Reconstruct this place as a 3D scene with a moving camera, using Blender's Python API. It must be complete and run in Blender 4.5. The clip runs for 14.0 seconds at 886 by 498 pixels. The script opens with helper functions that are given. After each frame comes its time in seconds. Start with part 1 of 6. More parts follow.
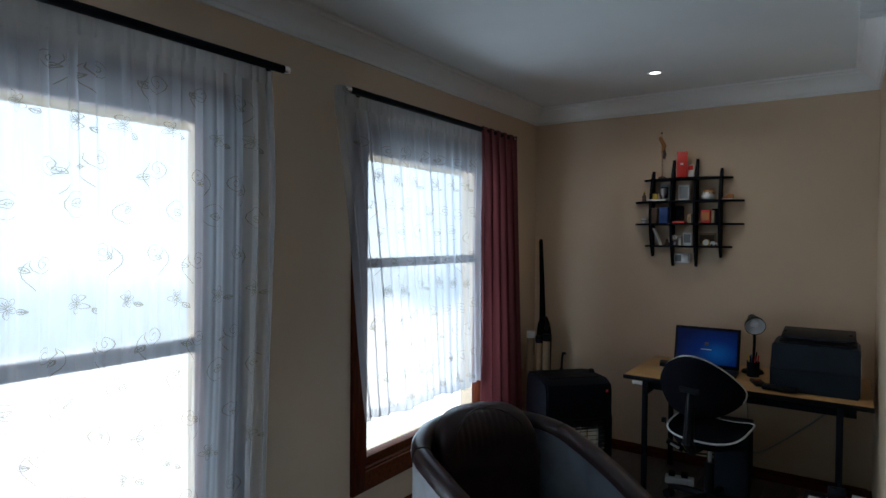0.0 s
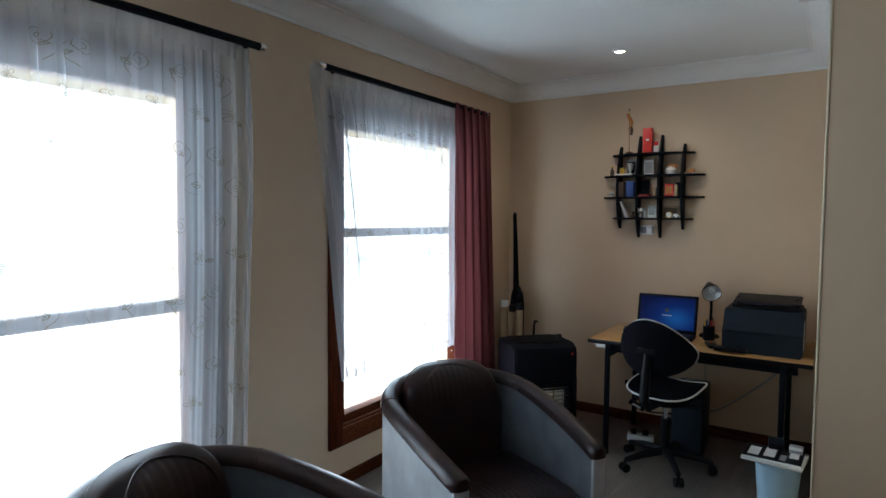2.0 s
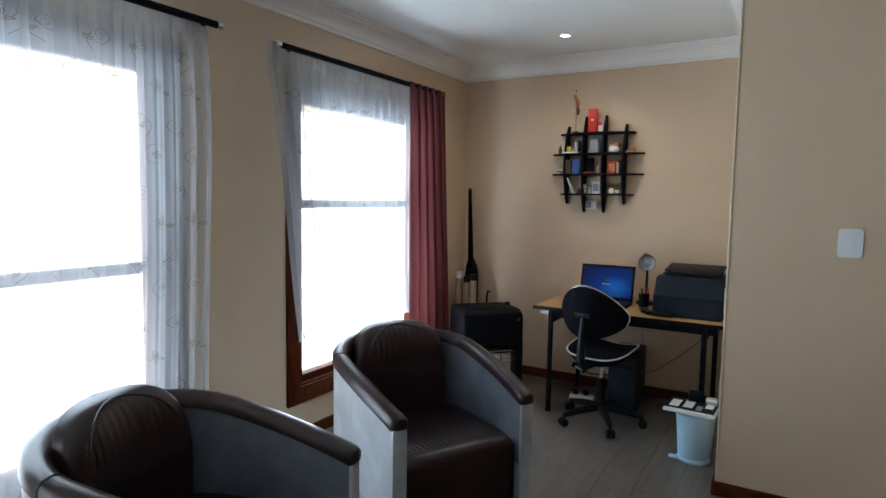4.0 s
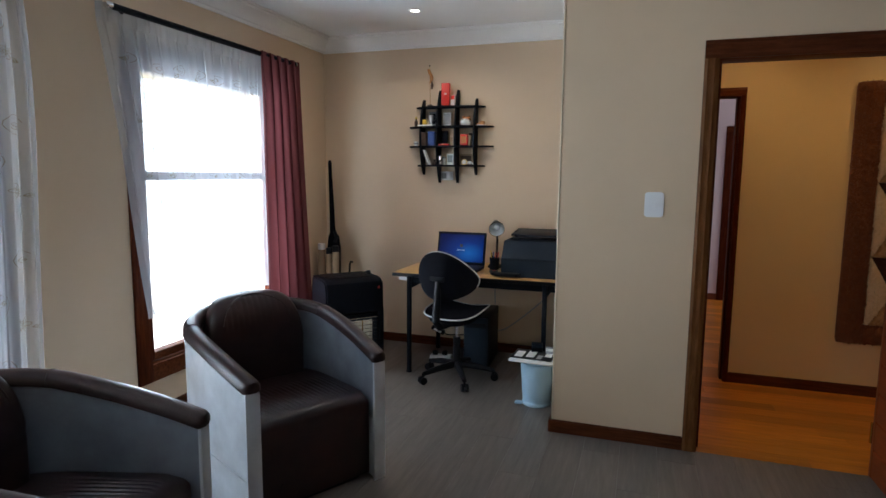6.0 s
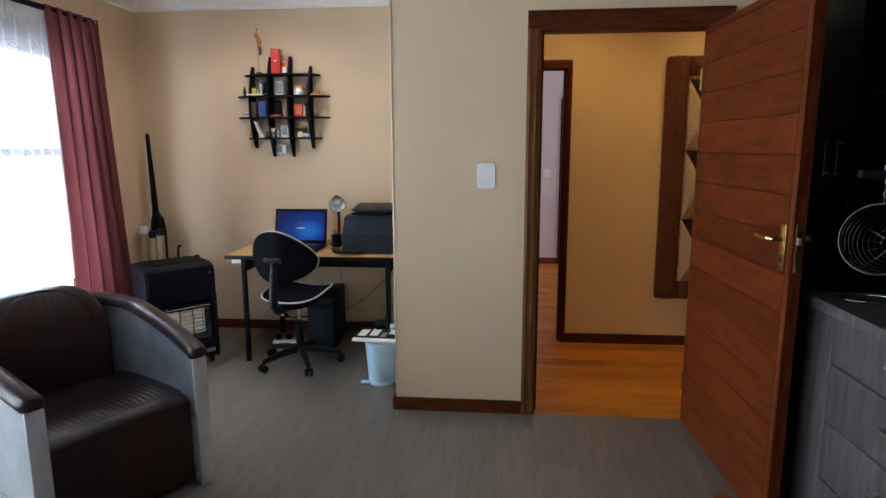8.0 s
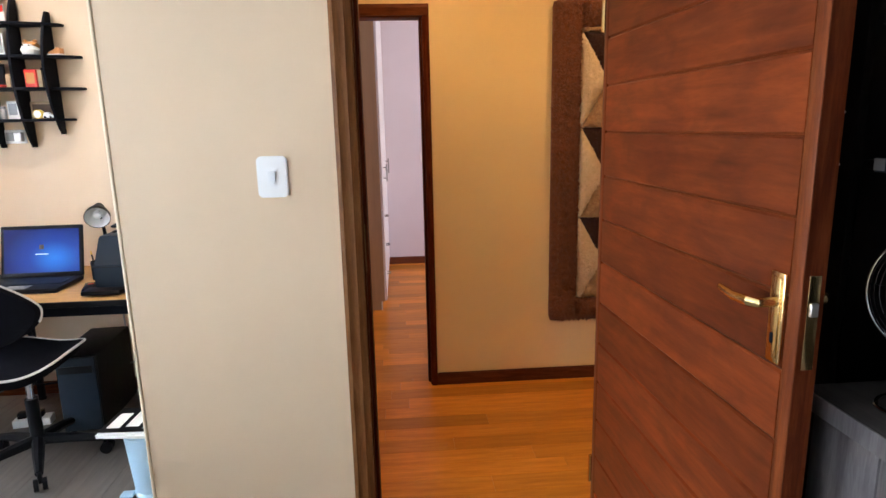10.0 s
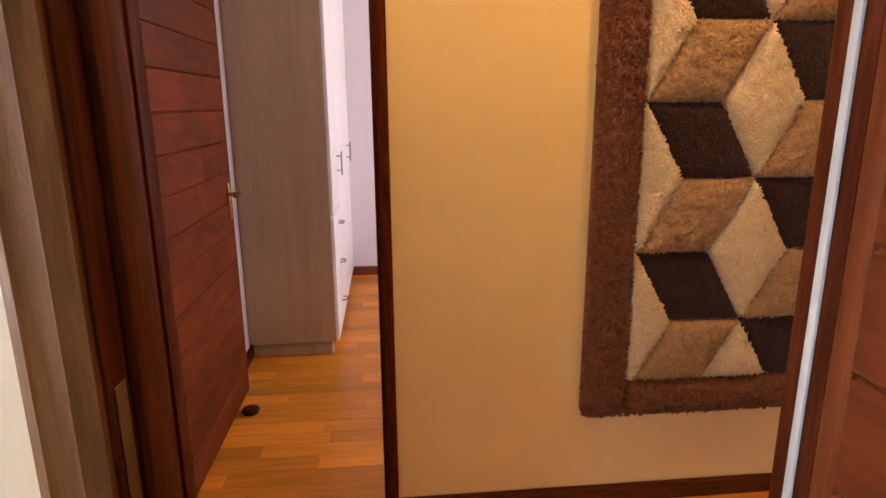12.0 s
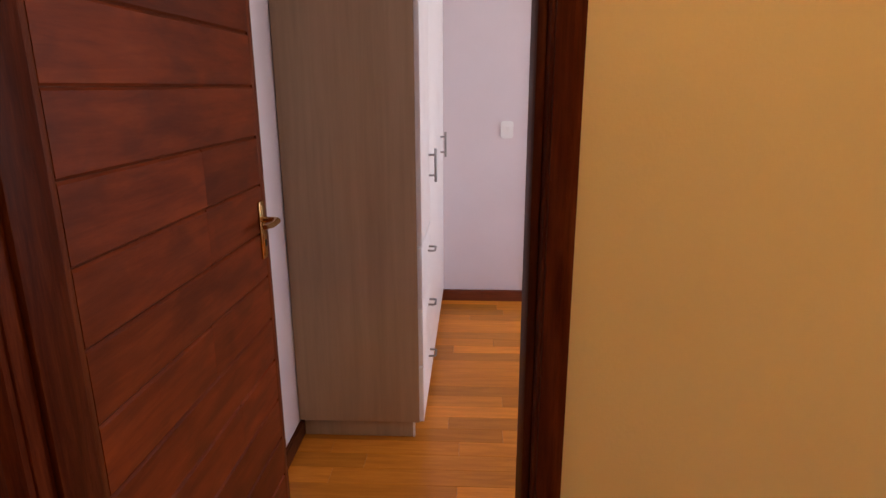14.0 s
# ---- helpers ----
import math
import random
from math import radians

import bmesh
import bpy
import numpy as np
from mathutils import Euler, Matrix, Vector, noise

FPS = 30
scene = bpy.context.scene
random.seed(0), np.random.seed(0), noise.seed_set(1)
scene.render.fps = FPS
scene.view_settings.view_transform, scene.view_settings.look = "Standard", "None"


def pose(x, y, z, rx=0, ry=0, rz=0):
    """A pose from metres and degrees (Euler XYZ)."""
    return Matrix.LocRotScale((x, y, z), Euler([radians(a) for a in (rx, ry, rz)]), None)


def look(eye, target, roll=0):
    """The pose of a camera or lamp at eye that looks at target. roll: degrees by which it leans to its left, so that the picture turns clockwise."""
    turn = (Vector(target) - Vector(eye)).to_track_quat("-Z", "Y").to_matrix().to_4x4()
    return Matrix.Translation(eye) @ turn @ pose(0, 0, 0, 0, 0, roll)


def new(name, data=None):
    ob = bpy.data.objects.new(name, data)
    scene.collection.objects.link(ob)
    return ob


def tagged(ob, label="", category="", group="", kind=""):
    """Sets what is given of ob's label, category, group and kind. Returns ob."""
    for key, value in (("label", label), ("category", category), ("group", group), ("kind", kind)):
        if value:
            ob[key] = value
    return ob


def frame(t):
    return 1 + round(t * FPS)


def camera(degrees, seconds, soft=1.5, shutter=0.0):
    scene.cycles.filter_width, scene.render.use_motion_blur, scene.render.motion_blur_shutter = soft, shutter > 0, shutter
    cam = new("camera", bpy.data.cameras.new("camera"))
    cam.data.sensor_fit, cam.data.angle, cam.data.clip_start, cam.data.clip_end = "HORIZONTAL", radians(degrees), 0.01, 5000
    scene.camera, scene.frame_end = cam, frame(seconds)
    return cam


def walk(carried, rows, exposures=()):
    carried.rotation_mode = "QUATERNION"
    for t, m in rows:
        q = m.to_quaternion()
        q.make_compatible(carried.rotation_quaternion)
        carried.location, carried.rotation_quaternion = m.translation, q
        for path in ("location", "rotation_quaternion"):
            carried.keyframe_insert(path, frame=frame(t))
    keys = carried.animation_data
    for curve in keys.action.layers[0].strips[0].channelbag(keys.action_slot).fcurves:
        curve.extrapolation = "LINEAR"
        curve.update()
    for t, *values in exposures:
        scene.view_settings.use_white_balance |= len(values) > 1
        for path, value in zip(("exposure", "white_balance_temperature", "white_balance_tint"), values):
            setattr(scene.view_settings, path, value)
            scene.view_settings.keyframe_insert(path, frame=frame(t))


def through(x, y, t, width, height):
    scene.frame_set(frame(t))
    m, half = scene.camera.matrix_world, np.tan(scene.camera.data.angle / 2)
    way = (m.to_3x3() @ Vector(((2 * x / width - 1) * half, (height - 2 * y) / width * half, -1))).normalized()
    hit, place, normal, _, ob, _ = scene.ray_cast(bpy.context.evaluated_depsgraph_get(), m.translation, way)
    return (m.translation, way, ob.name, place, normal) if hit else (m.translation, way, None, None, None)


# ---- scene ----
cam = camera(73.2, 14.0)
PATH = [
    (0, (-0.143, -2.939, 1.548), (-1.266, -1.284, 1.508), 0.5),
    (0.5, (-0.124, -2.961, 1.544), (-1.234, -1.299, 1.488), 0.4),
    (1, (-0.07, -2.995, 1.525), (-1.178, -1.331, 1.453), 0.4),
    (1.5, (-0.011, -3.017, 1.512), (-1.112, -1.35, 1.421), 0.4),
    (2, (0.04, -3.038, 1.5), (-1.052, -1.366, 1.392), 0.5),
    (2.5, (0.079, -3.073, 1.491), (-0.997, -1.392, 1.366), 0.5),
    (4.8, (0.36, -3.201, 1.443), (-0.554, -1.434, 1.242), 0.7),
    (5, (0.376, -3.207, 1.448), (-0.5, -1.421, 1.238), 0.5),
    (5.5, (0.406, -3.235, 1.441), (-0.35, -1.397, 1.214), 0.5),
    (6, (0.432, -3.241, 1.424), (-0.197, -1.359, 1.178), 0.5),
    (6.5, (0.465, -3.248, 1.418), (-0.042, -1.332, 1.147), 0.3),
    (7, (0.485, -3.247, 1.42), (0.1, -1.306, 1.129), 0.1),
    (7.5, (0.506, -3.209, 1.415), (0.214, -1.255, 1.101), -0.0),
    (8, (0.543, -3.08, 1.426), (0.364, -1.117, 1.091), -0.2),
    (8.5, (0.586, -2.878, 1.43), (0.558, -0.908, 1.088), -0.5),
    (9, (0.673, -2.593, 1.417), (0.755, -0.626, 1.066), -0.6),
    (9.2, (0.726, -2.451, 1.436), (0.817, -0.487, 1.07), -1.0),
    (11.3, (0.994, -1.015, 1.411), (1.184, 0.925, 0.963), -0.5),
    (11.5, (1.013, -0.88, 1.418), (1.199, 1.057, 0.958), -0.4),
    (12, (1.039, -0.575, 1.401), (1.221, 1.359, 0.925), -0.4),
    (12.5, (1.053, -0.268, 1.403), (1.197, 1.666, 0.917), -0.3),
    (13, (1.045, 0.026, 1.389), (1.105, 1.961, 0.889), -0.4),
    (13.5, (1.006, 0.251, 1.388), (0.987, 2.186, 0.883), -0.5),
    (14, (0.93, 0.551, 1.375), (0.834, 2.478, 0.848), -0.2),
]
walk(cam, [(t, look(eye, target, roll)) for t, eye, target, roll in PATH],
     [(0.0, -1.34, 5950, 10), (1.0, -0.9, 6050, 10), (2.5, -0.35, 6200, 10), (5.0, 0.2, 6250, 13), (6.5, 0.08, 6300, 14), (7.5, 0.33, 6400, 14), (8.5, 0.93, 6450, 15), (9.0, 1.18, 6500, 16),
      (11.5, 1.95, 6650, 18), (12.0, 1.85, 6850, 20), (12.5, 1.68, 6800, 17), (13.0, 1.4, 6650, 16), (14.0, 1.42, 6600, 16)])

# ---------- world and light ----------
world = bpy.data.worlds.new("world")
scene.world = world
world.use_nodes = True
wn = world.node_tree
sky = wn.nodes.new("ShaderNodeTexSky")
sky.sky_type = 'NISHITA'
sky.sun_disc = False
sky.sun_elevation = radians(52)
sky.sun_rotation = radians(180)
wn.nodes["Background"].inputs["Strength"].default_value = 0.15
wn.links.new(sky.outputs[0], wn.nodes["Background"].inputs["Color"])


def lamp(name, kind, m, power, colour, **size):
    data = bpy.data.lights.new(name, kind)
    data.energy, data.color = power, colour
    if "x" in size:
        data.shape, data.size, data.size_y = 'RECTANGLE', size["x"], size["y"]
    if "radius" in size:
        data.shadow_soft_size = size["radius"]
    if "cone" in size:
        data.spot_size, data.spot_blend = radians(size["cone"]), 0.8
    ob = new(name, data)
    ob.matrix_world = m
    return ob


sun = lamp("sun", 'SUN', look((0.5, -8, 10), (0, 0, 0)), 3.0, (1.0, 0.95, 0.87))
sun.data.angle = radians(0.5)
DAY = (0.60, 0.82, 1.0)
WARM = (1.0, 0.68, 0.32)
# the sky's light in the openings of the study's windows
lamp("window_daylight", 'AREA', look((-2.445, 0.01, 1.10), (0, 0.01, 1.10)), 50, DAY, x=1.36, y=1.86)
lamp("window_daylight", 'AREA', look((-2.445, -2.12, 1.10), (0, -2.12, 1.10)), 40, DAY, x=1.36, y=1.86)
lamp("window_daylight", 'AREA', look((-2.445, -4.20, 1.10), (0, -4.20, 1.10)), 40, DAY, x=1.36, y=1.86)
# the bedroom's window
lamp("window_daylight", 'AREA', look((3.56, 3.2, 1.45), (0, 3.2, 1.2)), 13, (1.0, 0.93, 0.93), x=1.5, y=1.3)
# ceiling downlights
for px, py, pw, col in ((-1.12, 0.75, 14, (1.0, 0.92, 0.80)), (1.05, 0.66, 11, WARM), (2.1, 0.66, 12, WARM)):
    lamp("downlight_bulb", 'SPOT', look((px, py, 2.53), (px, py, 0)), pw, col, radius=0.03, cone=150)

# ---------- materials ----------


def nodes(name):
    m = bpy.data.materials.new(name)
    m.use_nodes = True
    return m, m.node_tree, m.node_tree.nodes["Principled BSDF"]


def link(t, a, b):
    t.links.new(a, b)


def coords(t, scale=(1, 1, 1), shift=True):
    """Object coordinates, moved for every object by its own random amount."""
    tc = t.nodes.new("ShaderNodeTexCoord")
    mp = t.nodes.new("ShaderNodeMapping")
    mp.inputs["Scale"].default_value = scale
    link(t, tc.outputs["Object"], mp.inputs["Vector"])
    if shift:
        oi = t.nodes.new("ShaderNodeObjectInfo")
        mul = t.nodes.new("ShaderNodeMath")
        mul.operation = 'MULTIPLY'
        mul.inputs[1].default_value = 37.0
        link(t, oi.outputs["Random"], mul.inputs[0])
        cb = t.nodes.new("ShaderNodeCombineXYZ")
        for i in range(3):
            link(t, mul.outputs[0], cb.inputs[i])
        link(t, cb.outputs[0], mp.inputs["Location"])
    return mp.outputs[0]


def noise_of(t, vec, scale, detail=5, rough=0.55, warp=0.0):
    n = t.nodes.new("ShaderNodeTexNoise")
    n.inputs["Scale"].default_value = scale
    n.inputs["Detail"].default_value = detail
    n.inputs["Roughness"].default_value = rough
    n.inputs["Distortion"].default_value = warp
    link(t, vec, n.inputs["Vector"])
    return n.outputs["Fac"]


def ramp(t, fac, stops):
    r = t.nodes.new("ShaderNodeValToRGB")
    while len(r.color_ramp.elements) < len(stops):
        r.color_ramp.elements.new(0.5)
    for e, (p, c) in zip(r.color_ramp.elements, stops):
        e.position, e.color = p, (*c, 1)
    link(t, fac, r.inputs["Fac"])
    return r.outputs["Color"]


def mixed(t, a, b, fac, mode='MIX'):
    m = t.nodes.new("ShaderNodeMix")
    m.data_type, m.blend_type = 'RGBA', mode
    for sock, v in ((m.inputs["A"], a), (m.inputs["B"], b), (m.inputs["Factor"], fac)):
        if isinstance(v, bpy.types.NodeSocket):
            link(t, v, sock)
        elif isinstance(v, tuple):
            sock.default_value = (*v, 1)
        else:
            sock.default_value = v
    for s in m.inputs:
        if s.type == 'RGBA' and s.name == "A":
            if isinstance(a, bpy.types.NodeSocket):
                link(t, a, s)
            else:
                s.default_value = (*a, 1)
        if s.type == 'RGBA' and s.name == "B":
            if isinstance(b, bpy.types.NodeSocket):
                link(t, b, s)
            else:
                s.default_value = (*b, 1)
    return [o for o in m.outputs if o.type == 'RGBA'][0]


def bump(t, bsdf, height, strength, distance=0.01):
    b = t.nodes.new("ShaderNodeBump")
    b.inputs["Strength"].default_value = strength
    b.inputs["Distance"].default_value = distance
    link(t, height, b.inputs["Height"])
    link(t, b.outputs[0], bsdf.inputs["Normal"])


def spread(c, f):
    return tuple(min(1.0, v * f) for v in c)


def paint(name, colour, rough=0.75, grain=180.0, vary=0.06, relief=0.12):
    """Rolled wall paint with a fine orange-peel relief and faint blotches."""
    m, t, b = nodes(name)
    v = coords(t, shift=False)
    big = noise_of(t, v, 1.3, 4)
    link(t, ramp(t, big, [(0.3, spread(colour, 1 - vary)), (0.7, spread(colour, 1 + vary * 0.6))]), b.inputs["Base Color"])
    b.inputs["Roughness"].default_value = rough
    bump(t, b, noise_of(t, v, grain, 3), relief, 0.003)
    return m


def wood(name, dark, mid, light, stretch, rough=0.4, relief=0.15, tone=0.25, coat=0.0, fine_mix=0.4, figure=0.0):
    """Grain drawn out along the axis whose stretch is smallest; each board has its own tone."""
    m, t, b = nodes(name)
    v = coords(t, stretch)
    g = noise_of(t, v, 5.0, 8, 0.62, 0.35)
    fine = noise_of(t, v, 34.0, 4, 0.6)
    col = ramp(t, g, [(0.28, dark), (0.5, mid), (0.74, light)])
    col = mixed(t, col, ramp(t, fine, [(0.35, (0.55, 0.55, 0.55)), (0.65, (1, 1, 1))]), fine_mix, 'MULTIPLY')
    if figure:
        cloud = noise_of(t, coords(t, (2, 2, 4)), 2.6, 3, 0.5, 0.8)
        col = mixed(t, col, ramp(t, cloud, [(0.36, (1 - figure, 1 - figure * 0.85, 1 - figure * 0.5)), (0.62, (1.06, 1.06, 1.0))]), 1.0, 'MULTIPLY')
    oi = t.nodes.new("ShaderNodeObjectInfo")
    col = mixed(t, col, ramp(t, oi.outputs["Random"], [(0.0, (1 - tone,) * 3), (1.0, (1 + tone * 0.35,) * 3)]), 1.0, 'MULTIPLY')
    link(t, col, b.inputs["Base Color"])
    b.inputs["Roughness"].default_value = rough
    b.inputs["Coat Weight"].default_value = coat
    b.inputs["Coat Roughness"].default_value = 0.22
    bump(t, b, fine, relief, 0.002)
    return m


def plain(name, colour, rough=0.5, metal=0.0, vary=0.12, grain=60.0, relief=0.06, coat=0.0, gloss=0.5):
    m, t, b = nodes(name)
    v = coords(t)
    n = noise_of(t, v, 7.0, 5)
    link(t, ramp(t, n, [(0.3, spread(colour, 1 - vary)), (0.72, spread(colour, 1 + vary))]), b.inputs["Base Color"])
    f = noise_of(t, v, grain, 4)
    r = t.nodes.new("ShaderNodeMapRange")
    r.inputs["To Min"].default_value, r.inputs["To Max"].default_value = max(0.02, rough - 0.08), min(1.0, rough + 0.08)
    link(t, f, r.inputs["Value"])
    link(t, r.outputs[0], b.inputs["Roughness"])
    b.inputs["Metallic"].default_value = metal
    b.inputs["Specular IOR Level"].default_value = gloss
    b.inputs["Coat Weight"].default_value = coat
    if relief:
        bump(t, b, f, relief, 0.002)
    return m


def leather(name, dark, light):
    m, t, b = nodes(name)
    v = coords(t)
    n = noise_of(t, v, 6.0, 6, 0.6, 0.3)
    link(t, ramp(t, n, [(0.3, dark), (0.75, light)]), b.inputs["Base Color"])
    vo = t.nodes.new("ShaderNodeTexVoronoi")
    vo.inputs["Scale"].default_value = 320.0
    link(t, v, vo.inputs["Vector"])
    r = t.nodes.new("ShaderNodeMapRange")
    r.inputs["To Min"].default_value, r.inputs["To Max"].default_value = 0.22, 0.42
    link(t, n, r.inputs["Value"])
    link(t, r.outputs[0], b.inputs["Roughness"])
    bump(t, b, vo.outputs["Distance"], 0.12, 0.002)
    return m


def cloth(name, colour, through, clear, stripe=0.0):
    """Woven cloth that lets part of the light pass: through is scattered, clear goes straight between the threads."""
    m, t, b = nodes(name)
    out = [n for n in t.nodes if n.type == 'OUTPUT_MATERIAL'][0]
    v = coords(t, shift=False)
    w = noise_of(t, v, 240.0, 3)
    fold = noise_of(t, coords(t, (1, 3, 0.25), False), 5.0, 3)
    col = ramp(t, fold, [(0.3, spread(colour, 0.86)), (0.7, colour)])
    link(t, col, b.inputs["Base Color"])
    b.inputs["Roughness"].default_value = 0.85
    bump(t, b, w, 0.1, 0.001)
    tr = t.nodes.new("ShaderNodeBsdfTranslucent")
    link(t, col, tr.inputs["Color"])
    a = t.nodes.new("ShaderNodeMixShader")
    a.inputs[0].default_value = through
    link(t, b.outputs[0], a.inputs[1])
    link(t, tr.outputs[0], a.inputs[2])
    last = a
    if clear:
        tp = t.nodes.new("ShaderNodeBsdfTransparent")
        c = t.nodes.new("ShaderNodeMixShader")
        c.inputs[0].default_value = clear
        link(t, a.outputs[0], c.inputs[1])
        link(t, tp.outputs[0], c.inputs[2])
        last = c
    link(t, last.outputs[0], out.inputs["Surface"])
    return m


def glass(name):
    m, t, b = nodes(name)
    out = [n for n in t.nodes if n.type == 'OUTPUT_MATERIAL'][0]
    g = t.nodes.new("ShaderNodeBsdfGlossy")
    g.inputs["Roughness"].default_value = 0.02
    tp = t.nodes.new("ShaderNodeBsdfTransparent")
    lw = t.nodes.new("ShaderNodeLayerWeight")
    pw = t.nodes.new("ShaderNodeMath")
    pw.operation = 'POWER'
    pw.inputs[1].default_value = 5.0
    link(t, lw.outputs["Facing"], pw.inputs[0])
    fr = t.nodes.new("ShaderNodeMath")
    fr.operation = 'MULTIPLY_ADD'
    fr.inputs[1].default_value, fr.inputs[2].default_value = 0.9, 0.03
    link(t, pw.outputs[0], fr.inputs[0])
    mx = t.nodes.new("ShaderNodeMixShader")
    link(t, fr.outputs[0], mx.inputs[0])
    link(t, tp.outputs[0], mx.inputs[1])
    link(t, g.outputs[0], mx.inputs[2])
    link(t, mx.outputs[0], out.inputs["Surface"])
    return m


def glow(name, colour, strength):
    m, t, b = nodes(name)
    b.inputs["Base Color"].default_value = (*colour, 1)
    b.inputs["Emission Color"].default_value = (*colour, 1)
    b.inputs["Emission Strength"].default_value = strength
    return m


def fur(name, dark, light):
    """Wool whose locks each have their own tone, with cloudy patches over them."""
    m, t, b = nodes(name)
    g = t.nodes.new("ShaderNodeNewGeometry")
    patch = noise_of(t, coords(t), 30.0, 8, 0.7, 1.2)
    ad = t.nodes.new("ShaderNodeMath")
    ad.operation = 'MULTIPLY_ADD'
    ad.inputs[1].default_value = 0.16
    link(t, g.outputs["Random Per Island"], ad.inputs[0])
    sub = t.nodes.new("ShaderNodeMath")
    sub.operation = 'MULTIPLY'
    sub.inputs[1].default_value = 0.86
    link(t, patch, sub.inputs[0])
    link(t, sub.outputs[0], ad.inputs[2])
    link(t, ramp(t, ad.outputs[0], [(0.15, dark), (0.85, light)]), b.inputs["Base Color"])
    b.inputs["Roughness"].default_value = 0.8
    bump(t, b, noise_of(t, coords(t), 420.0, 3), 0.7, 0.004)
    b.inputs["Sheen Weight"].default_value = 0.15
    b.inputs["Specular IOR Level"].default_value = 0.15
    return m


WALL = paint("beige_wall_paint", (0.69, 0.522, 0.357), rough=0.55)
# wall beige made paler, as the corner looks where it catches window light
CORNER_HIGHLIGHT = paint("corner_highlight_paint", (0.74, 0.62, 0.45), rough=0.45)
EAVES = paint("tan_eaves_paint", (0.50, 0.41, 0.25), rough=0.7)
HALLWALL = paint("yellow_wall_paint", (0.77, 0.555, 0.262), rough=0.5)
LILAC = paint("pale_lilac_paint", (0.72, 0.665, 0.71))
WHITE = paint("white_ceiling_paint", (0.86, 0.87, 0.86), rough=0.8)
CORNICE = paint("cornice_plaster", (0.90, 0.89, 0.87), rough=0.6)
TRIM = wood("brown_timber_trim", (0.042, 0.0075, 0.0026), (0.088, 0.017, 0.0058), (0.145, 0.035, 0.012), (14, 14, 1.2), 0.42, coat=0.04)
TRIMH = wood("brown_timber_skirting", (0.065, 0.017, 0.007), (0.125, 0.034, 0.013), (0.185, 0.058, 0.023), (1.2, 14, 14), 0.45, coat=0.04)
# lighter copy of the trim: window glare on the casing put into its colour
LIT_CASING = wood("lit_varnished_casing", (0.105, 0.036, 0.010), (0.17, 0.064, 0.019), (0.25, 0.104, 0.033), (14, 14, 1.2), 0.46)
REDTRIM = wood("reddish_timber_skirting", (0.13, 0.028, 0.012), (0.20, 0.046, 0.018), (0.27, 0.07, 0.028), (1.2, 14, 14), 0.4)
LEAF = wood("meranti_door_board", (0.10, 0.018, 0.0045), (0.155, 0.029, 0.007), (0.215, 0.044, 0.011), (6, 0.7, 6), 0.45, tone=0.26, coat=0.03, figure=0.26, fine_mix=0.18)
LEAFRAIL = wood("meranti_door_stile", (0.08, 0.016, 0.0045), (0.125, 0.028, 0.0075), (0.18, 0.045, 0.012), (14, 14, 1.1), 0.45, coat=0.03)
GREYPLANK = wood("grey_vinyl_plank", (0.128, 0.106, 0.090), (0.162, 0.137, 0.119), (0.205, 0.175, 0.153), (9, 0.7, 9), 0.32, 0.05, 0.08, fine_mix=0.18)
STRIP = wood("orange_hardwood_strip", (0.52, 0.170, 0.016), (0.64, 0.222, 0.023), (0.76, 0.288, 0.037), (0.8, 8, 8), 0.36, 0.05, 0.42, coat=0.0, fine_mix=0.15)
DESKTOP = wood("oak_laminate_top", (0.52, 0.28, 0.09), (0.64, 0.36, 0.13), (0.72, 0.44, 0.18), (1.0, 9, 9), 0.4)
GREYWOOD = wood("grey_oak_laminate", (0.060, 0.051, 0.052), (0.112, 0.097, 0.098), (0.18, 0.158, 0.160), (7, 7, 0.7), 0.45, tone=0.12)
DARKGREY = wood("dark_grey_oak_top", (0.026, 0.020, 0.019), (0.045, 0.036, 0.034), (0.07, 0.058, 0.054), (7, 0.7, 7), 0.4)
DARKWOOD = wood("near_black_laminate", (0.0035, 0.0025, 0.0022), (0.006, 0.0045, 0.004), (0.010, 0.0075, 0.0065), (7, 7, 0.8), 0.4)
ASHPANEL = wood("ash_grey_laminate", (0.36, 0.26, 0.165), (0.42, 0.30, 0.19), (0.47, 0.335, 0.215), (7, 7, 0.3), 0.5, tone=0.05, fine_mix=0.06)
LEATHER = leather("dark_brown_leather", (0.011, 0.0043, 0.0048), (0.039, 0.0128, 0.0112))
# darker copy of the aluminium: shade inside the arms put into the colour
SHADED_ALU = plain("shaded_aluminium", (0.29, 0.32, 0.37), 0.36, 0.5, 0.2, 40.0, 0.1)
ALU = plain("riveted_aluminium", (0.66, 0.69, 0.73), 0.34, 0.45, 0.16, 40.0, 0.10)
BLACK = plain("black_plastic", (0.008, 0.008, 0.010), 0.45, gloss=0.14)
for dim in (GREYWOOD, STRIP):
    dim.node_tree.nodes["Principled BSDF"].inputs["Specular IOR Level"].default_value = 0.25
for dim in (TRIM, TRIMH):
    dim.node_tree.nodes["Principled BSDF"].inputs["Coat Weight"].default_value = 0.0
    dim.node_tree.nodes["Principled BSDF"].inputs["Specular IOR Level"].default_value = 0.05
for dim in (LIT_CASING, ASHPANEL, LEAF, LEAFRAIL, DARKGREY, DARKWOOD):
    dim.node_tree.nodes["Principled BSDF"].inputs["Specular IOR Level"].default_value = 0.12
BLACKMETAL = plain("black_powder_coat", (0.007, 0.008, 0.012), 0.5, 0.0, gloss=0.07)
BLACKCLOTH = plain("black_upholstery", (0.008, 0.008, 0.011), 0.9, grain=400.0, relief=0.3, gloss=0.03)
SLATE = plain("dark_slate_plastic", (0.016, 0.024, 0.036), 0.45, gloss=0.14)
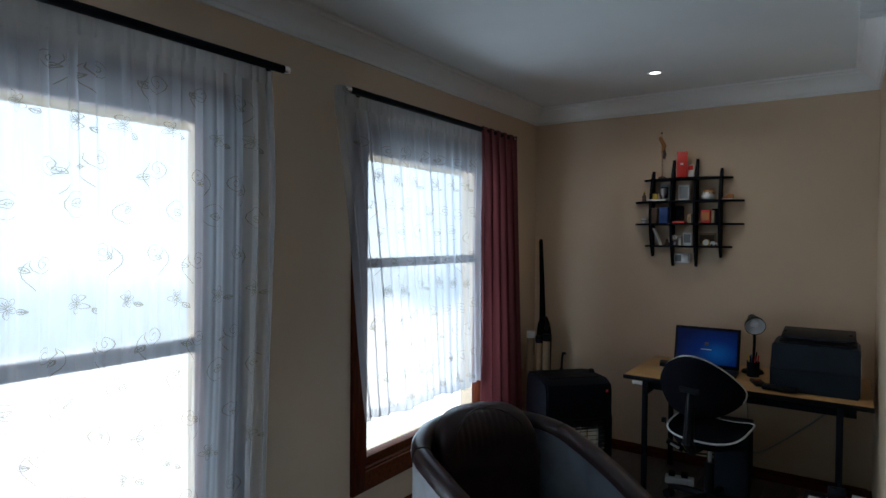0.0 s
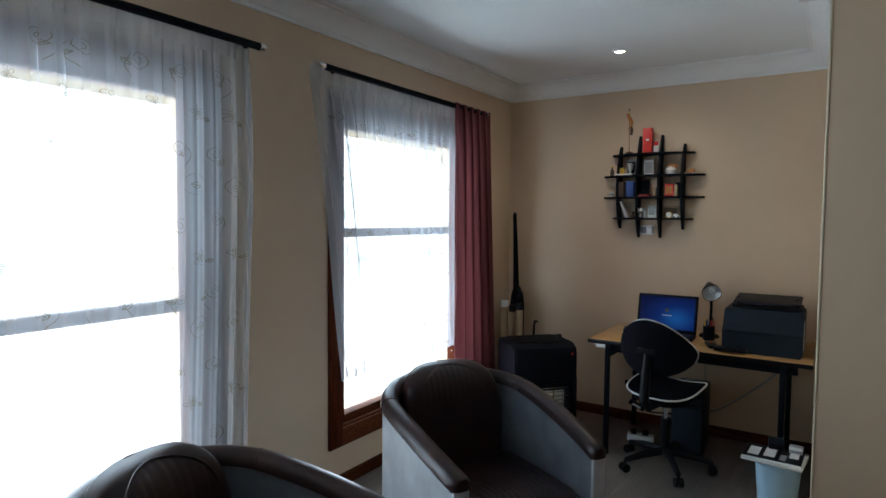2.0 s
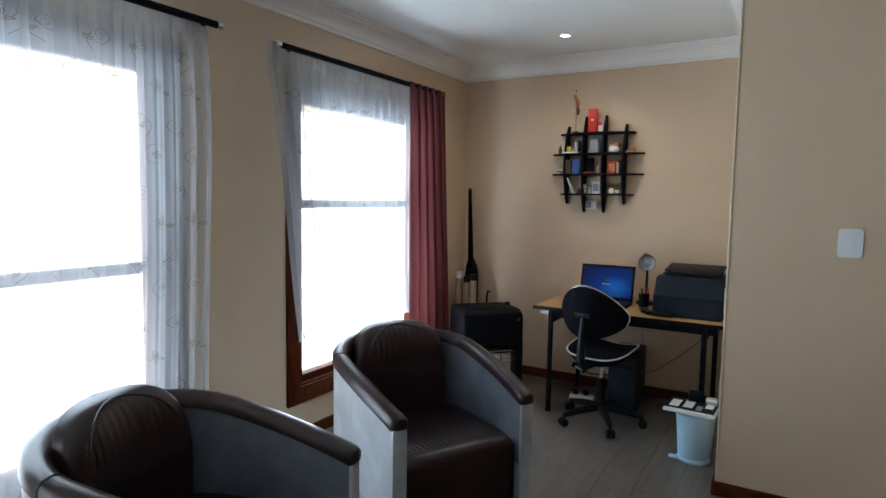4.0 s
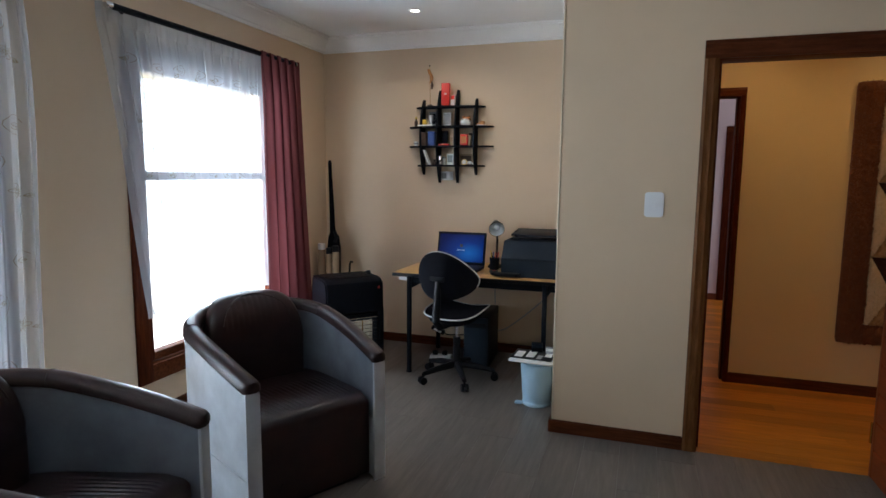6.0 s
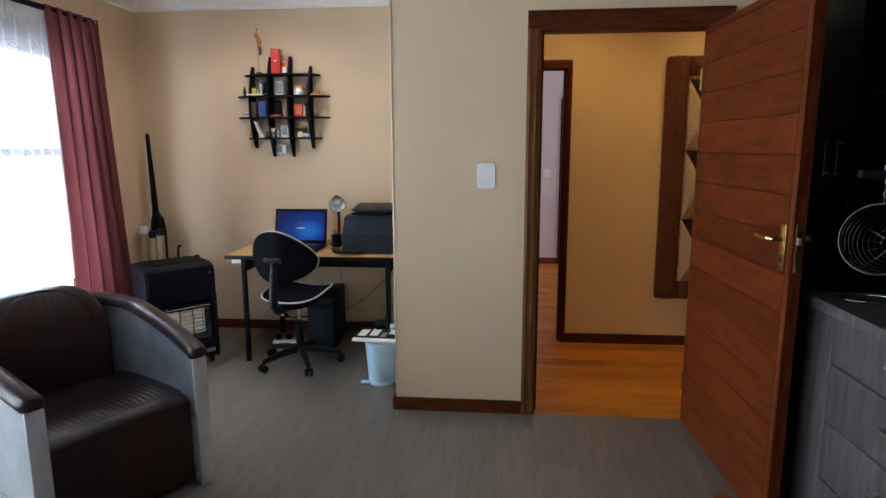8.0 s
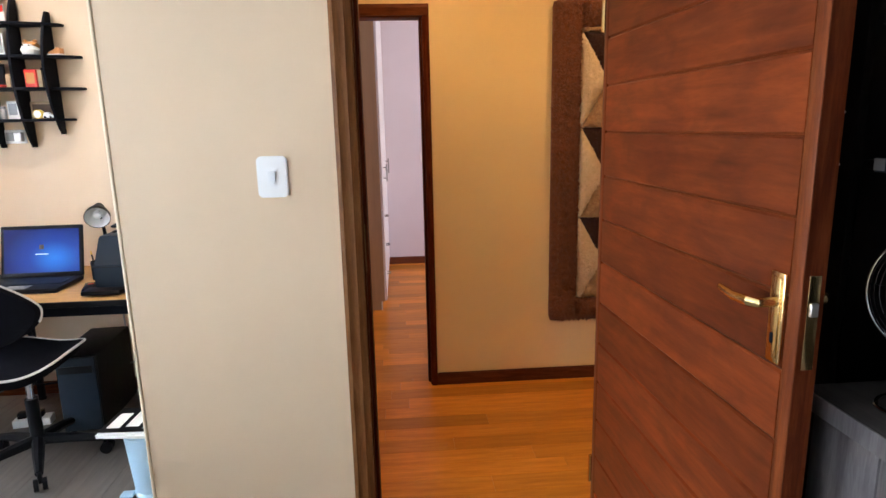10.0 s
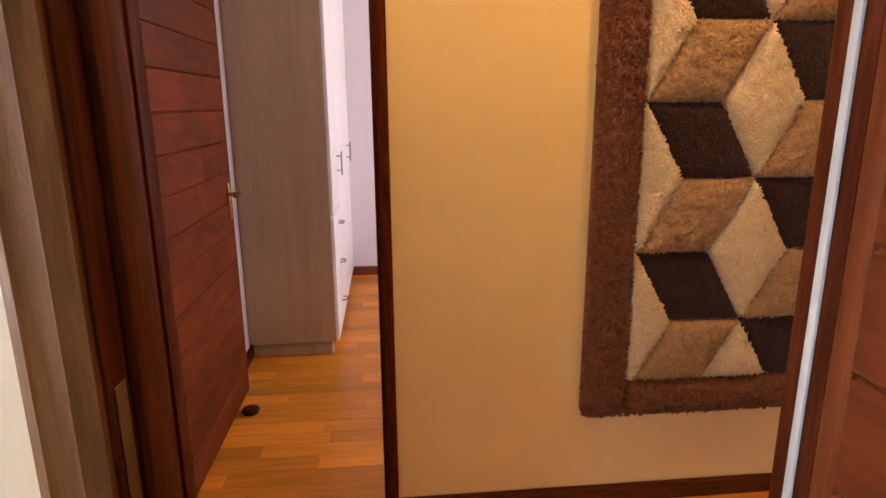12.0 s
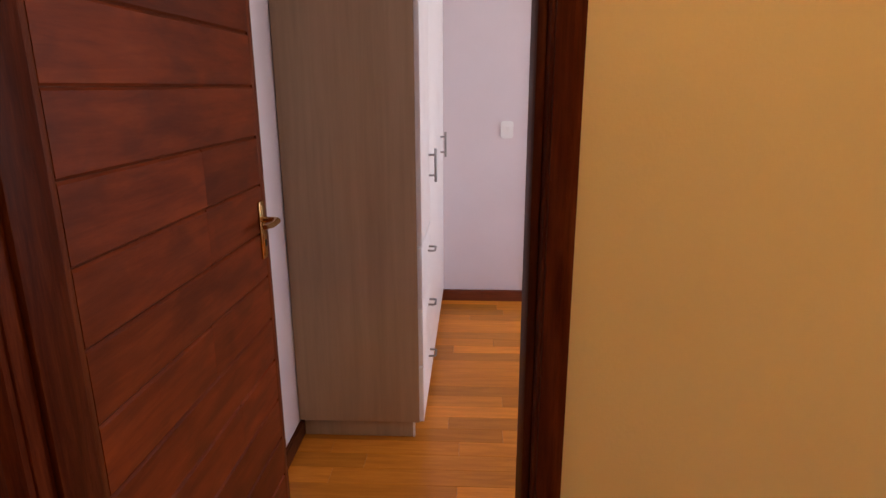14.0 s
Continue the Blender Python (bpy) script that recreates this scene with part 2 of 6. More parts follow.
SLATEPALE = plain("pale_green_print", (0.10, 0.16, 0.15), 0.5)
CHROME = plain("chrome", (0.75, 0.75, 0.76), 0.12, 1.0, 0.03, 30.0, 0.0)
WIRE = plain("chromed_wire", (0.22, 0.22, 0.24), 0.16, 1.0, 0.05, 30.0, 0.0)
STEEL = plain("brushed_steel", (0.6, 0.6, 0.6), 0.3, 1.0, 0.05, 90.0, 0.05)
BRASS = plain("polished_brass", (0.72, 0.50, 0.22), 0.2, 1.0, 0.08, 60.0, 0.02)
GREYSTEEL = plain("dull_grey_steel", (0.26, 0.25, 0.25), 0.35, 1.0, 0.05, 90.0, 0.03)
OLDBRASS = plain("tarnished_brass", (0.20, 0.12, 0.05), 0.45, 0.7, 0.15, 60.0, 0.03)
TOYWOOD = plain("aged_toy_wood", (0.15, 0.105, 0.045), 0.6)
WHITEPL = plain("white_plastic", (0.85, 0.86, 0.87), 0.35, relief=0.0, vary=0.02)
PIPING = plain("white_piping", (0.75, 0.74, 0.70), 0.5)
SHEER = cloth("white_sheer_voile", (0.67, 0.695, 0.74), 0.38, 0.60)
PLUM = cloth("plum_curtain_cloth", (0.19, 0.052, 0.056), 0.26, 0.0)
THREAD = cloth("embroidery_thread", (0.24, 0.215, 0.165), 0.30, 0.30)
GLASS = glass("window_glass")
# self-lit colour for the added backdrop: overexposed view with a dimmer blue band
OUTDOOR_GLOW = glow("outdoor_glow_sheet", (0.86, 0.94, 1.0), 3.7)
t = OUTDOOR_GLOW.node_tree
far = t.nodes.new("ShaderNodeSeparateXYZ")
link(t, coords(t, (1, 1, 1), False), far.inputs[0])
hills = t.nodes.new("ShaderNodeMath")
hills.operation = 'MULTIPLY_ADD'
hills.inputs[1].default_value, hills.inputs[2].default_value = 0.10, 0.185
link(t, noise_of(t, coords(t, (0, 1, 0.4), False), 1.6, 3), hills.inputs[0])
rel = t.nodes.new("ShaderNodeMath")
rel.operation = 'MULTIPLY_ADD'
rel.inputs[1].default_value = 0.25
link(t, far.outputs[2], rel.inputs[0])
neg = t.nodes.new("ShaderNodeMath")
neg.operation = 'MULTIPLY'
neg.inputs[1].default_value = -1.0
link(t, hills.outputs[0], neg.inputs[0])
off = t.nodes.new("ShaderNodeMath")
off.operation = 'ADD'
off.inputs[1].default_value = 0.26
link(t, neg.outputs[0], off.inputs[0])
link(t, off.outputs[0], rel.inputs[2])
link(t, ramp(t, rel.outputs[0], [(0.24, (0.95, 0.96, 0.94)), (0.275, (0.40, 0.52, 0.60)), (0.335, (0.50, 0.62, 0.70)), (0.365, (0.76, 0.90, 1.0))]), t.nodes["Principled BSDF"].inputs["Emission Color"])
CARD = plain("brown_cardboard", (0.36, 0.25, 0.15), 0.8, grain=120)
PAPER = plain("white_paper", (0.78, 0.78, 0.76), 0.7, vary=0.04)
RED = plain("red_card", (0.62, 0.03, 0.02), 0.4)
BLUE = plain("blue_card", (0.03, 0.08, 0.28), 0.5)
YELLOW = plain("yellow_enamel", (0.72, 0.50, 0.06), 0.4)
ORANGE = plain("orange_clay", (0.50, 0.20, 0.05), 0.5)
BROWN = plain("brown_card", (0.09, 0.05, 0.03), 0.6)
GREYPL = plain("grey_plastic", (0.30, 0.31, 0.32), 0.5)
BINBLUE = plain("pale_blue_plastic", (0.42, 0.62, 0.78), 0.35, vary=0.04)
CERAMIC = plain("heater_ceramic", (0.72, 0.66, 0.55), 0.7, grain=200, relief=0.3)
BULB = glow("lit_bulb", (1.0, 0.93, 0.78), 14.0)
GROUND = plain("pale_paving", (0.46, 0.43, 0.38), 0.9, grain=30, relief=0.2)
GARDENWALL = plain("garden_wall_render", (0.62, 0.60, 0.56), 0.9, grain=80, relief=0.2)
FUR_DARK = fur("near_black_sheepskin", (0.012, 0.0032, 0.0018), (0.060, 0.0160, 0.008))
FUR_TAN = fur("tan_sheepskin", (0.17, 0.066, 0.021), (0.62, 0.36, 0.155))
FUR_CREAM = fur("cream_sheepskin", (0.54, 0.355, 0.165), (0.86, 0.655, 0.40))
FUR_BROWN = fur("brown_sheepskin_border", (0.070, 0.016, 0.0045), (0.27, 0.086, 0.027))
PALE_STRIP = plain("pale_jamb_strip", (0.46, 0.445, 0.42), 0.9, gloss=0.1)

# ---------- mesh tools ----------


def box(bm, x0, x1, y0, y1, z0, z1, bevel=0.0, segs=2):
    r = bmesh.ops.create_cube(bm, size=1.0)
    vs = r["verts"]
    bmesh.ops.scale(bm, vec=(x1 - x0, y1 - y0, z1 - z0), verts=vs)
    bmesh.ops.translate(bm, vec=((x0 + x1) / 2, (y0 + y1) / 2, (z0 + z1) / 2), verts=vs)
    if bevel:
        es = list({e for v in vs for e in v.link_edges})
        bmesh.ops.bevel(bm, geom=es, offset=bevel, segments=segs, affect='EDGES', profile=0.5)
    return bm


def boxed(x0, x1, y0, y1, z0, z1, bevel=0.0, segs=2):
    return box(bmesh.new(), x0, x1, y0, y1, z0, z1, bevel, segs)


def tube(bm, pts, radius, sides=10, close=False):
    """A round bar along the points; radius may be one number or one for each point."""
    pts = [Vector(p) for p in pts]
    n = len(pts)
    rads = radius if isinstance(radius, (list, tuple)) else [radius] * n
    rings = []
    side = None
    for i, p in enumerate(pts):
        a = pts[i - 1] if (i > 0 or close) else p
        b = pts[(i + 1) % n] if (i < n - 1 or close) else p
        d = (b - a).normalized()
        if side is None:
            side = d.orthogonal().normalized()
        side = (side - d * side.dot(d)).normalized()
        up = d.cross(side)
        rings.append([bm.verts.new(p + (side * math.cos(2 * math.pi * k / sides) + up * math.sin(2 * math.pi * k / sides)) * rads[i]) for k in range(sides)])
    for i in range(n if close else n - 1):
        a, b = rings[i], rings[(i + 1) % n]
        for k in range(sides):
            bm.faces.new((a[k], a[(k + 1) % sides], b[(k + 1) % sides], b[k]))
    if not close:
        bm.faces.new(rings[0][::-1])
        bm.faces.new(rings[-1])
    return bm


def lathe(bm, profile, sides=24, centre=(0, 0, 0)):
    """Turns (radius, height) pairs round the z axis."""
    c = Vector(centre)
    rings = []
    for r, z in profile:
        if r < 1e-5:
            rings.append([bm.verts.new(c + Vector((0, 0, z)))])
        else:
            rings.append([bm.verts.new(c + Vector((r * math.cos(2 * math.pi * k / sides), r * math.sin(2 * math.pi * k / sides), z))) for k in range(sides)])
    for a, b in zip(rings, rings[1:]):
        for k in range(sides):
            k2 = (k + 1) % sides
            if len(a) == 1 and len(b) == 1:
                continue
            if len(a) == 1:
                bm.faces.new((a[0], b[k2], b[k]))
            elif len(b) == 1:
                bm.faces.new((a[k], a[k2], b[0]))
            else:
                bm.faces.new((a[k], a[k2], b[k2], b[k]))
    return bm


def prism(bm, outline, axis, lo, hi, bevel=0.0):
    """An outline of pairs drawn out along an axis from lo to hi."""
    def at(p, q, w):
        return {"x": (w, p, q), "y": (p, w, q), "z": (p, q, w)}[axis]
    a = [bm.verts.new(at(p, q, lo)) for p, q in outline]
    b = [bm.verts.new(at(p, q, hi)) for p, q in outline]
    n = len(outline)
    fs = [bm.faces.new(a[::-1]), bm.faces.new(b)]
    for i in range(n):
        fs.append(bm.faces.new((a[i], a[(i + 1) % n], b[(i + 1) % n], b[i])))
    bmesh.ops.recalc_face_normals(bm, faces=fs)
    if bevel:
        bmesh.ops.bevel(bm, geom=list(fs[0].edges) + list(fs[1].edges), offset=bevel, segments=2, affect='EDGES')
    return bm


def sheet(bm, nu, nv, place):
    """A grid of nu by nv cells; place(u, v) gives the point for u, v in 0..1."""
    g = [[bm.verts.new(place(i / nu, j / nv)) for j in range(nv + 1)] for i in range(nu + 1)]
    for i in range(nu):
        for j in range(nv):
            bm.faces.new((g[i][j], g[i + 1][j], g[i + 1][j + 1], g[i][j + 1]))
    return bm


def data_of(name, bm, material, smooth=35):
    bmesh.ops.recalc_face_normals(bm, faces=bm.faces)
    me = bpy.data.meshes.new(name)
    if smooth:
        for f in bm.faces:
            f.smooth = True
        for e in bm.edges:
            e.smooth = len(e.link_faces) != 2 or e.calc_face_angle(0) < radians(smooth)
    bm.to_mesh(me)
    bm.free()
    me.materials.append(material)
    return me


def part(name, bm, material, parent, label="", smooth=35):
    ob = new(name, data_of(name, bm, material, smooth))
    ob.parent = parent
    return tagged(ob, label) if label else ob


def solid(name, bm, material, label="", category="", group="", kind="", at=None, smooth=35):
    ob = new(name, data_of(name, bm, material, smooth))
    if at is not None:
        ob.matrix_basis = at
    return tagged(ob, label, category, group, kind)


def thing(name, at, label, category, group="", kind=""):
    ob = new(name)
    ob.empty_display_size = 0.05
    ob.matrix_basis = at
    return tagged(ob, label, category, group, kind)


def structure(name, bm, material, label, category="wall", smooth=35):
    return solid(name, bm, material, label, category, kind="structure", smooth=smooth)


# ---------- the rooms ----------
XW, YD, ZC = -2.20, 1.40, 2.55          # window wall, desk wall, ceiling
XU = 2.28                                # wall behind the wall unit
YB = -5.4                                # wall behind the camera
PW = 0.12                                # inner wall thickness
DX0, DX1, DH = 0.755, 1.580, 1.99         # study door opening
YH0, YH1 = PW, 1.245                     # hallway
EX0, EX1 = 0.322, 1.014                  # bedroom door opening
YB1 = YH1 + PW                           # bedroom's near wall
YBF = 4.30                               # bedroom's far wall
XR = 3.5
BW = 0.24                                # bedroom wall behind the wardrobe
WINDOWS = (("window_1", -0.63, 0.65), ("window_2", -2.76, -1.48), ("window_3", -4.84, -3.56))
WZ0, WZ1 = 0.33, 2.04


def pierced(bm, axis, lo, hi, a0, a1, z0, z1, holes):
    """A wall of real thickness from a0 to a1 with openings (b0, b1, zlow, zhigh)."""
    def slab(p, q, r, s):
        if q - p < 1e-4 or s - r < 1e-4:
            return
        if axis == "x":
            box(bm, lo, hi, p, q, r, s)
        else:
            box(bm, p, q, lo, hi, r, s)
    at = a0
    for b0, b1, zl, zh in sorted(holes):
        slab(at, b0, z0, z1)
        slab(b0, b1, z0, zl)
        slab(b0, b1, zh, z1)
        at = b1
    slab(at, a1, z0, z1)
    return bm


structure("wall_west", pierced(bmesh.new(), "x", XW - 0.22, XW, YB, YD, 0, ZC, [(a, b, WZ0, WZ1) for _, a, b in WINDOWS]), WALL, "beige painted wall with tall windows")
structure("wall_north", boxed(XW - 0.22, PW, YD, YD + PW, 0, ZC), WALL, "beige painted wall behind the desk")
bm = boxed(0, PW, 0.0, YD, 0, ZC)
bmesh.ops.bevel(bm, geom=[e for e in bm.edges if all(abs(v.co.x) < 1e-5 and abs(v.co.y) < 1e-5 for v in e.verts)], offset=0.012, segments=4, affect='EDGES')
structure("wall_alcove", bm, WALL, "beige painted return wall beside the desk")
# added strip: the corner's highlight as a paler colour
structure("trim_corner_highlight", boxed(-0.0025, 0.008, -0.0025, 0.008, 0.073, ZC - 0.10, 0.004, 3), CORNER_HIGHLIGHT, "pale strip painted as the highlight on the wall corner", "corner bead")
structure("wall_door", pierced(bmesh.new(), "y", 0.0, PW, PW, XU, 0, ZC, [(DX0 - 0.03, DX1 + 0.03, 0, DH + 0.03)]), WALL, "beige painted wall around the study door")
structure("wall_east", boxed(XU, XU + 0.22, YB, PW, 0, ZC), WALL, "beige painted wall behind the wall unit")
structure("wall_south", boxed(XW - 0.22, XU + 0.22, YB - 0.2, YB, 0, ZC), WALL, "beige painted wall")
# thin coats of another paint on the hallway's and the bedroom's side
structure("wall_hall_south", pierced(bmesh.new(), "y", PW, PW + 0.006, PW + 0.006, XR, 0, ZC, [(DX0 - 0.03, DX1 + 0.03, 0, DH + 0.03)]), HALLWALL, "yellow painted hallway wall")
structure("wall_hall_west", boxed(PW + 0.0065, 0.247, PW + 0.0065, YH1, 0, ZC), LILAC, "pale painted end wall of the hallway")
structure("wall_hall_north", pierced(bmesh.new(), "y", YH1, YB1 - 0.006, PW, XR, 0, ZC, [(EX0 - 0.03, EX1 + 0.03, 0, DH + 0.03)]), HALLWALL, "yellow painted hallway wall with a hanging rug")
structure("wall_hall_east", boxed(XR, XR + 0.12, PW, YB1, 0, ZC), HALLWALL, "yellow painted hallway wall")
structure("wall_bed_south", pierced(bmesh.new(), "y", YB1 - 0.006, YB1, PW, XR, 0, ZC, [(EX0 - 0.03, EX1 + 0.03, 0, DH + 0.03)]), LILAC, "pale lilac bedroom wall")
structure("wall_bed_west", boxed(0.0, BW, YD + PW, YBF + 0.12, 0, ZC), LILAC, "pale lilac bedroom wall beside the wardrobe")
structure("wall_bed_north", pierced(bmesh.new(), "y", YBF, YBF + 0.12, PW, XR, 0, ZC, [(1.36, 2.16, 0, 1.93)]), LILAC, "pale lilac bedroom wall with a light switch")
structure("wall_bed_east", pierced(bmesh.new(), "x", XR, XR + 0.12, YB1, YBF, 0, ZC, [(2.4, 4.0, 0.8, 2.1)]), LILAC, "pale lilac bedroom wall with the window")
structure("ceiling", boxed(XW - 0.22, XU + 0.22, YB - 0.2, YD + PW, ZC, ZC + 0.1), WHITE, "white painted ceiling", "ceiling")
structure("ceiling_hall", boxed(XU + 0.22, XR + 0.12, PW, YD + PW, ZC, ZC + 0.1), WHITE, "white painted hallway ceiling", "ceiling")
structure("ceiling_bedroom", boxed(0.0, XR + 0.12, YD + PW, YBF + 0.12, ZC, ZC + 0.1), WHITE, "white painted bedroom ceiling", "ceiling")
structure("ground", boxed(-60, 60, -60, 60, -0.32, -0.30), GROUND, "pale paved ground outside", "ground")
structure("floor_slab", boxed(XW - 0.22, XR + 0.12, YB - 0.2, YBF + 0.12, -0.30, -0.012), GREYPL, "dark floor screed under the boards", "floor")
# emissive sheet added just outside the windows; it also lights the study
structure("backdrop", boxed(-3.34, -3.30, -8.0, 4.5, -0.30, 4.2), OUTDOOR_GLOW, "glowing sheet added for the overexposed daylight outside the windows", "backdrop")
structure("eaves", boxed(-2.98, XW - 0.225, YB, YD + PW, 2.085, 2.20), EAVES, "beige painted eaves over the windows outside", "eaves")
solid("garden_wall", boxed(-9.3, -9.0, -12, 12, -0.30, 1.62), GARDENWALL, "pale plastered garden wall outside the windows", "wall", kind="structure")


def cornice(name, pts, inward, colour=CORNICE):
    """A stepped plaster cornice along a straight wall from pts[0] to pts[1]; inward points into the room."""
    a, b = Vector((*pts[0], 0)), Vector((*pts[1], 0))
    n = Vector((*inward, 0))
    prof = [(0, -0.115), (0.012, -0.115), (0.014, -0.098), (0.024, -0.092), (0.034, -0.072), (0.056, -0.048), (0.086, -0.030), (0.094, -0.026), (0.098, -0.014), (0.118, -0.012), (0.12, 0.0), (0, 0.0)]
    bm = bmesh.new()
    ra = [bm.verts.new(a + n * d + Vector((0, 0, ZC + h - 0.001))) for d, h in prof]
    rb = [bm.verts.new(b + n * d + Vector((0, 0, ZC + h - 0.001))) for d, h in prof]
    k = len(prof)
    for i in range(k):
        bm.faces.new((ra[i], ra[(i + 1) % k], rb[(i + 1) % k], rb[i]))
    bm.faces.new(ra)
    bm.faces.new(rb[::-1])
    structure(name, bm, colour, "white moulded plaster cornice", "cornice", smooth=20)


cornice("trim_cornice_west", ((XW, YB), (XW, YD)), (1, 0))
cornice("trim_cornice_north", ((XW, YD), (0, YD)), (0, -1))
cornice("trim_cornice_alcove", ((0, 0.0), (0, YD)), (-1, 0))
cornice("trim_cornice_door", ((-0.12, 0.0), (XU, 0.0)), (0, -1))
cornice("trim_cornice_bedroom", ((PW, YBF), (XR, YBF)), (0, -1))


def skirting(name, x0, x1, y0, y1, h=0.072, label="brown varnished timber skirting board", mat=None):
    bm = boxed(x0, x1, y0, y1, 0.0, h)
    top = [e for e in bm.edges if all(v.co.z > h - 1e-4 for v in e.verts)]
    bmesh.ops.bevel(bm, geom=top, offset=0.006, segments=2, affect='EDGES')
    structure(name, bm, mat or TRIMH, label, "skirting")


skirting("baseboard_west", XW, XW + 0.016, YB, YD - 0.016)
skirting("baseboard_north", XW, -0.016, YD - 0.016, YD)
skirting("baseboard_alcove", -0.016, 0.0, -0.016, YD - 0.016)
skirting("baseboard_door", 0.0, DX0 - 0.072, -0.016, 0.0)
skirting("baseboard_door_east", DX1 + 0.072, XU - 0.4, -0.016, 0.0)
skirting("baseboard_hall", EX1 + 0.036, XR, YH1 - 0.016, YH1, 0.07, "dark brown timber skirting board")
skirting("baseboard_hall_west", 0.247, 0.261, PW + 0.02, YH1 - 0.03, 0.07, "dark brown timber skirting board")
skirting("baseboard_bed_west", BW, BW + 0.016, YD + PW, 2.69, 0.07, "dark brown timber skirting board")
skirting("baseboard_bed_north", 0.73, 1.29, YBF - 0.016, YBF, 0.075, "reddish brown timber skirting board", REDTRIM)
skirting("baseboard_bed_north_east", 2.23, XR, YBF - 0.016, YBF, 0.075, "reddish brown timber skirting board", REDTRIM)

# ---------- doors ----------


def door_frame(name, x0, x1, y0, y1, h, faces, casing, label, stop, left, face=None):
    """A timber door frame: lining, stops and moulded casings on the faces given (y, direction)."""
    f = thing(name, pose(0, 0, 0), label, "door frame", kind="structure")
    for a, b in ((x0 - 0.03, x0), (x1, x1 + 0.03)):
        part("lining", boxed(a, b, y0, y1, 0, h, 0.002), TRIM, f)
    part("lining", boxed(x0 - 0.03, x1 + 0.03, y0, y1, h, h + 0.03, 0.002), TRIMH, f)
    for a, b in ((x0, x0 + 0.012), (x1 - 0.012, x1)):
        part("stop", boxed(a, b, stop, y1 - 0.004, 0, h, 0.003), TRIM, f)
    for y, d in faces:
        right = casing
        for s, e, casing in ((x0, -1, left), (x1, 1, right)):
            prof = [(s + e * 0.004, y), (s + e * casing, y), (s + e * casing, y + d * 0.014), (s + e * (casing - 0.014), y + d * 0.022), (s + e * (casing - 0.03), y + d * 0.016), (s + e * 0.026, y + d * 0.020), (s + e * 0.012, y + d * 0.014), (s + e * 0.004, y + d * 0.012)]
            part("casing", prism(bmesh.new(), prof, "z", 0, h + 0.004), face or TRIM, f)
        casing = 0.072 if casing > 0.05 else 0.040
        top = [(y, h + 0.004), (y, h + casing + 0.018), (y + d * 0.014, h + casing + 0.018), (y + d * 0.022, h + casing), (y + d * 0.016, h + casing - 0.02), (y + d * 0.02, h + 0.03), (y + d * 0.014, h + 0.014), (y + d * 0.012, h + 0.004)]
        part("head_casing", prism(bmesh.new(), top, "x", x0 - left, x1 + right), TRIMH, f)
    return f


frame1 = door_frame("door_frame_study", DX0, DX1, 0.0, PW + 0.006, DH, ((0.0, -1), (PW + 0.006, 1)), 0.072, "dark brown varnished timber door frame of the study", 0.05, 0.072, LIT_CASING)
part("strike_plate", boxed(DX0 + 0.0005, DX0 + 0.003, 0.012, 0.036, 0.96, 1.12, 0.001), OLDBRASS, frame1, "dull brass strike plate")
# narrow pale strip up the stop on the hinge side
part("draught_strip", boxed(DX1 - 0.018, DX1 - 0.0122, 0.074, 0.088, 0.01, DH - 0.01, 0.002), PALE_STRIP, frame1, "thin pale strip on the hinge jamb")
frame2 = door_frame("door_frame_bedroom", EX0, EX1, YH1, YB1, DH - 0.03, ((YH1, -1),), 0.036, "dark brown varnished timber door frame of the bedroom", YH1 + 0.03, 0.072)


def lever(parent, x, y, z, side, toward):
    """A brass lever handle on a long plate; side is the way the face looks along x, toward the way the lever points along y."""
    bm = bmesh.new()
    lo, hi = sorted((x, x + side * 0.007))
    box(bm, lo, hi, y - 0.019, y + 0.019, z - 0.115, z + 0.055, 0.003)
    lo, hi = sorted((x + side * 0.007, x + side * 0.010))
    box(bm, lo, hi, y - 0.012, y + 0.012, z - 0.105, z + 0.045, 0.001)
    plate = part("handle_plate", bm, BRASS, parent, "polished brass handle plate")
    bm = bmesh.new()
    tube(bm, [(x + side * 0.008, y, z), (x + side * 0.042, y, z), (x + side * 0.052, y + toward * 0.012, z), (x + side * 0.053, y + toward * 0.055, z - 0.002), (x + side * 0.050, y + toward * 0.105, z + 0.002)], [0.009, 0.009, 0.010, 0.009, 0.007], 10)
    part("lever", bm, BRASS, plate, "polished brass lever")
    bm = bmesh.new()
    lo, hi = sorted((x + side * 0.010, x + side * 0.0115))
    box(bm, lo, hi, y - 0.004, y + 0.004, z - 0.078, z - 0.058, 0.001)
    part("keyhole", bm, BLACK, plate)


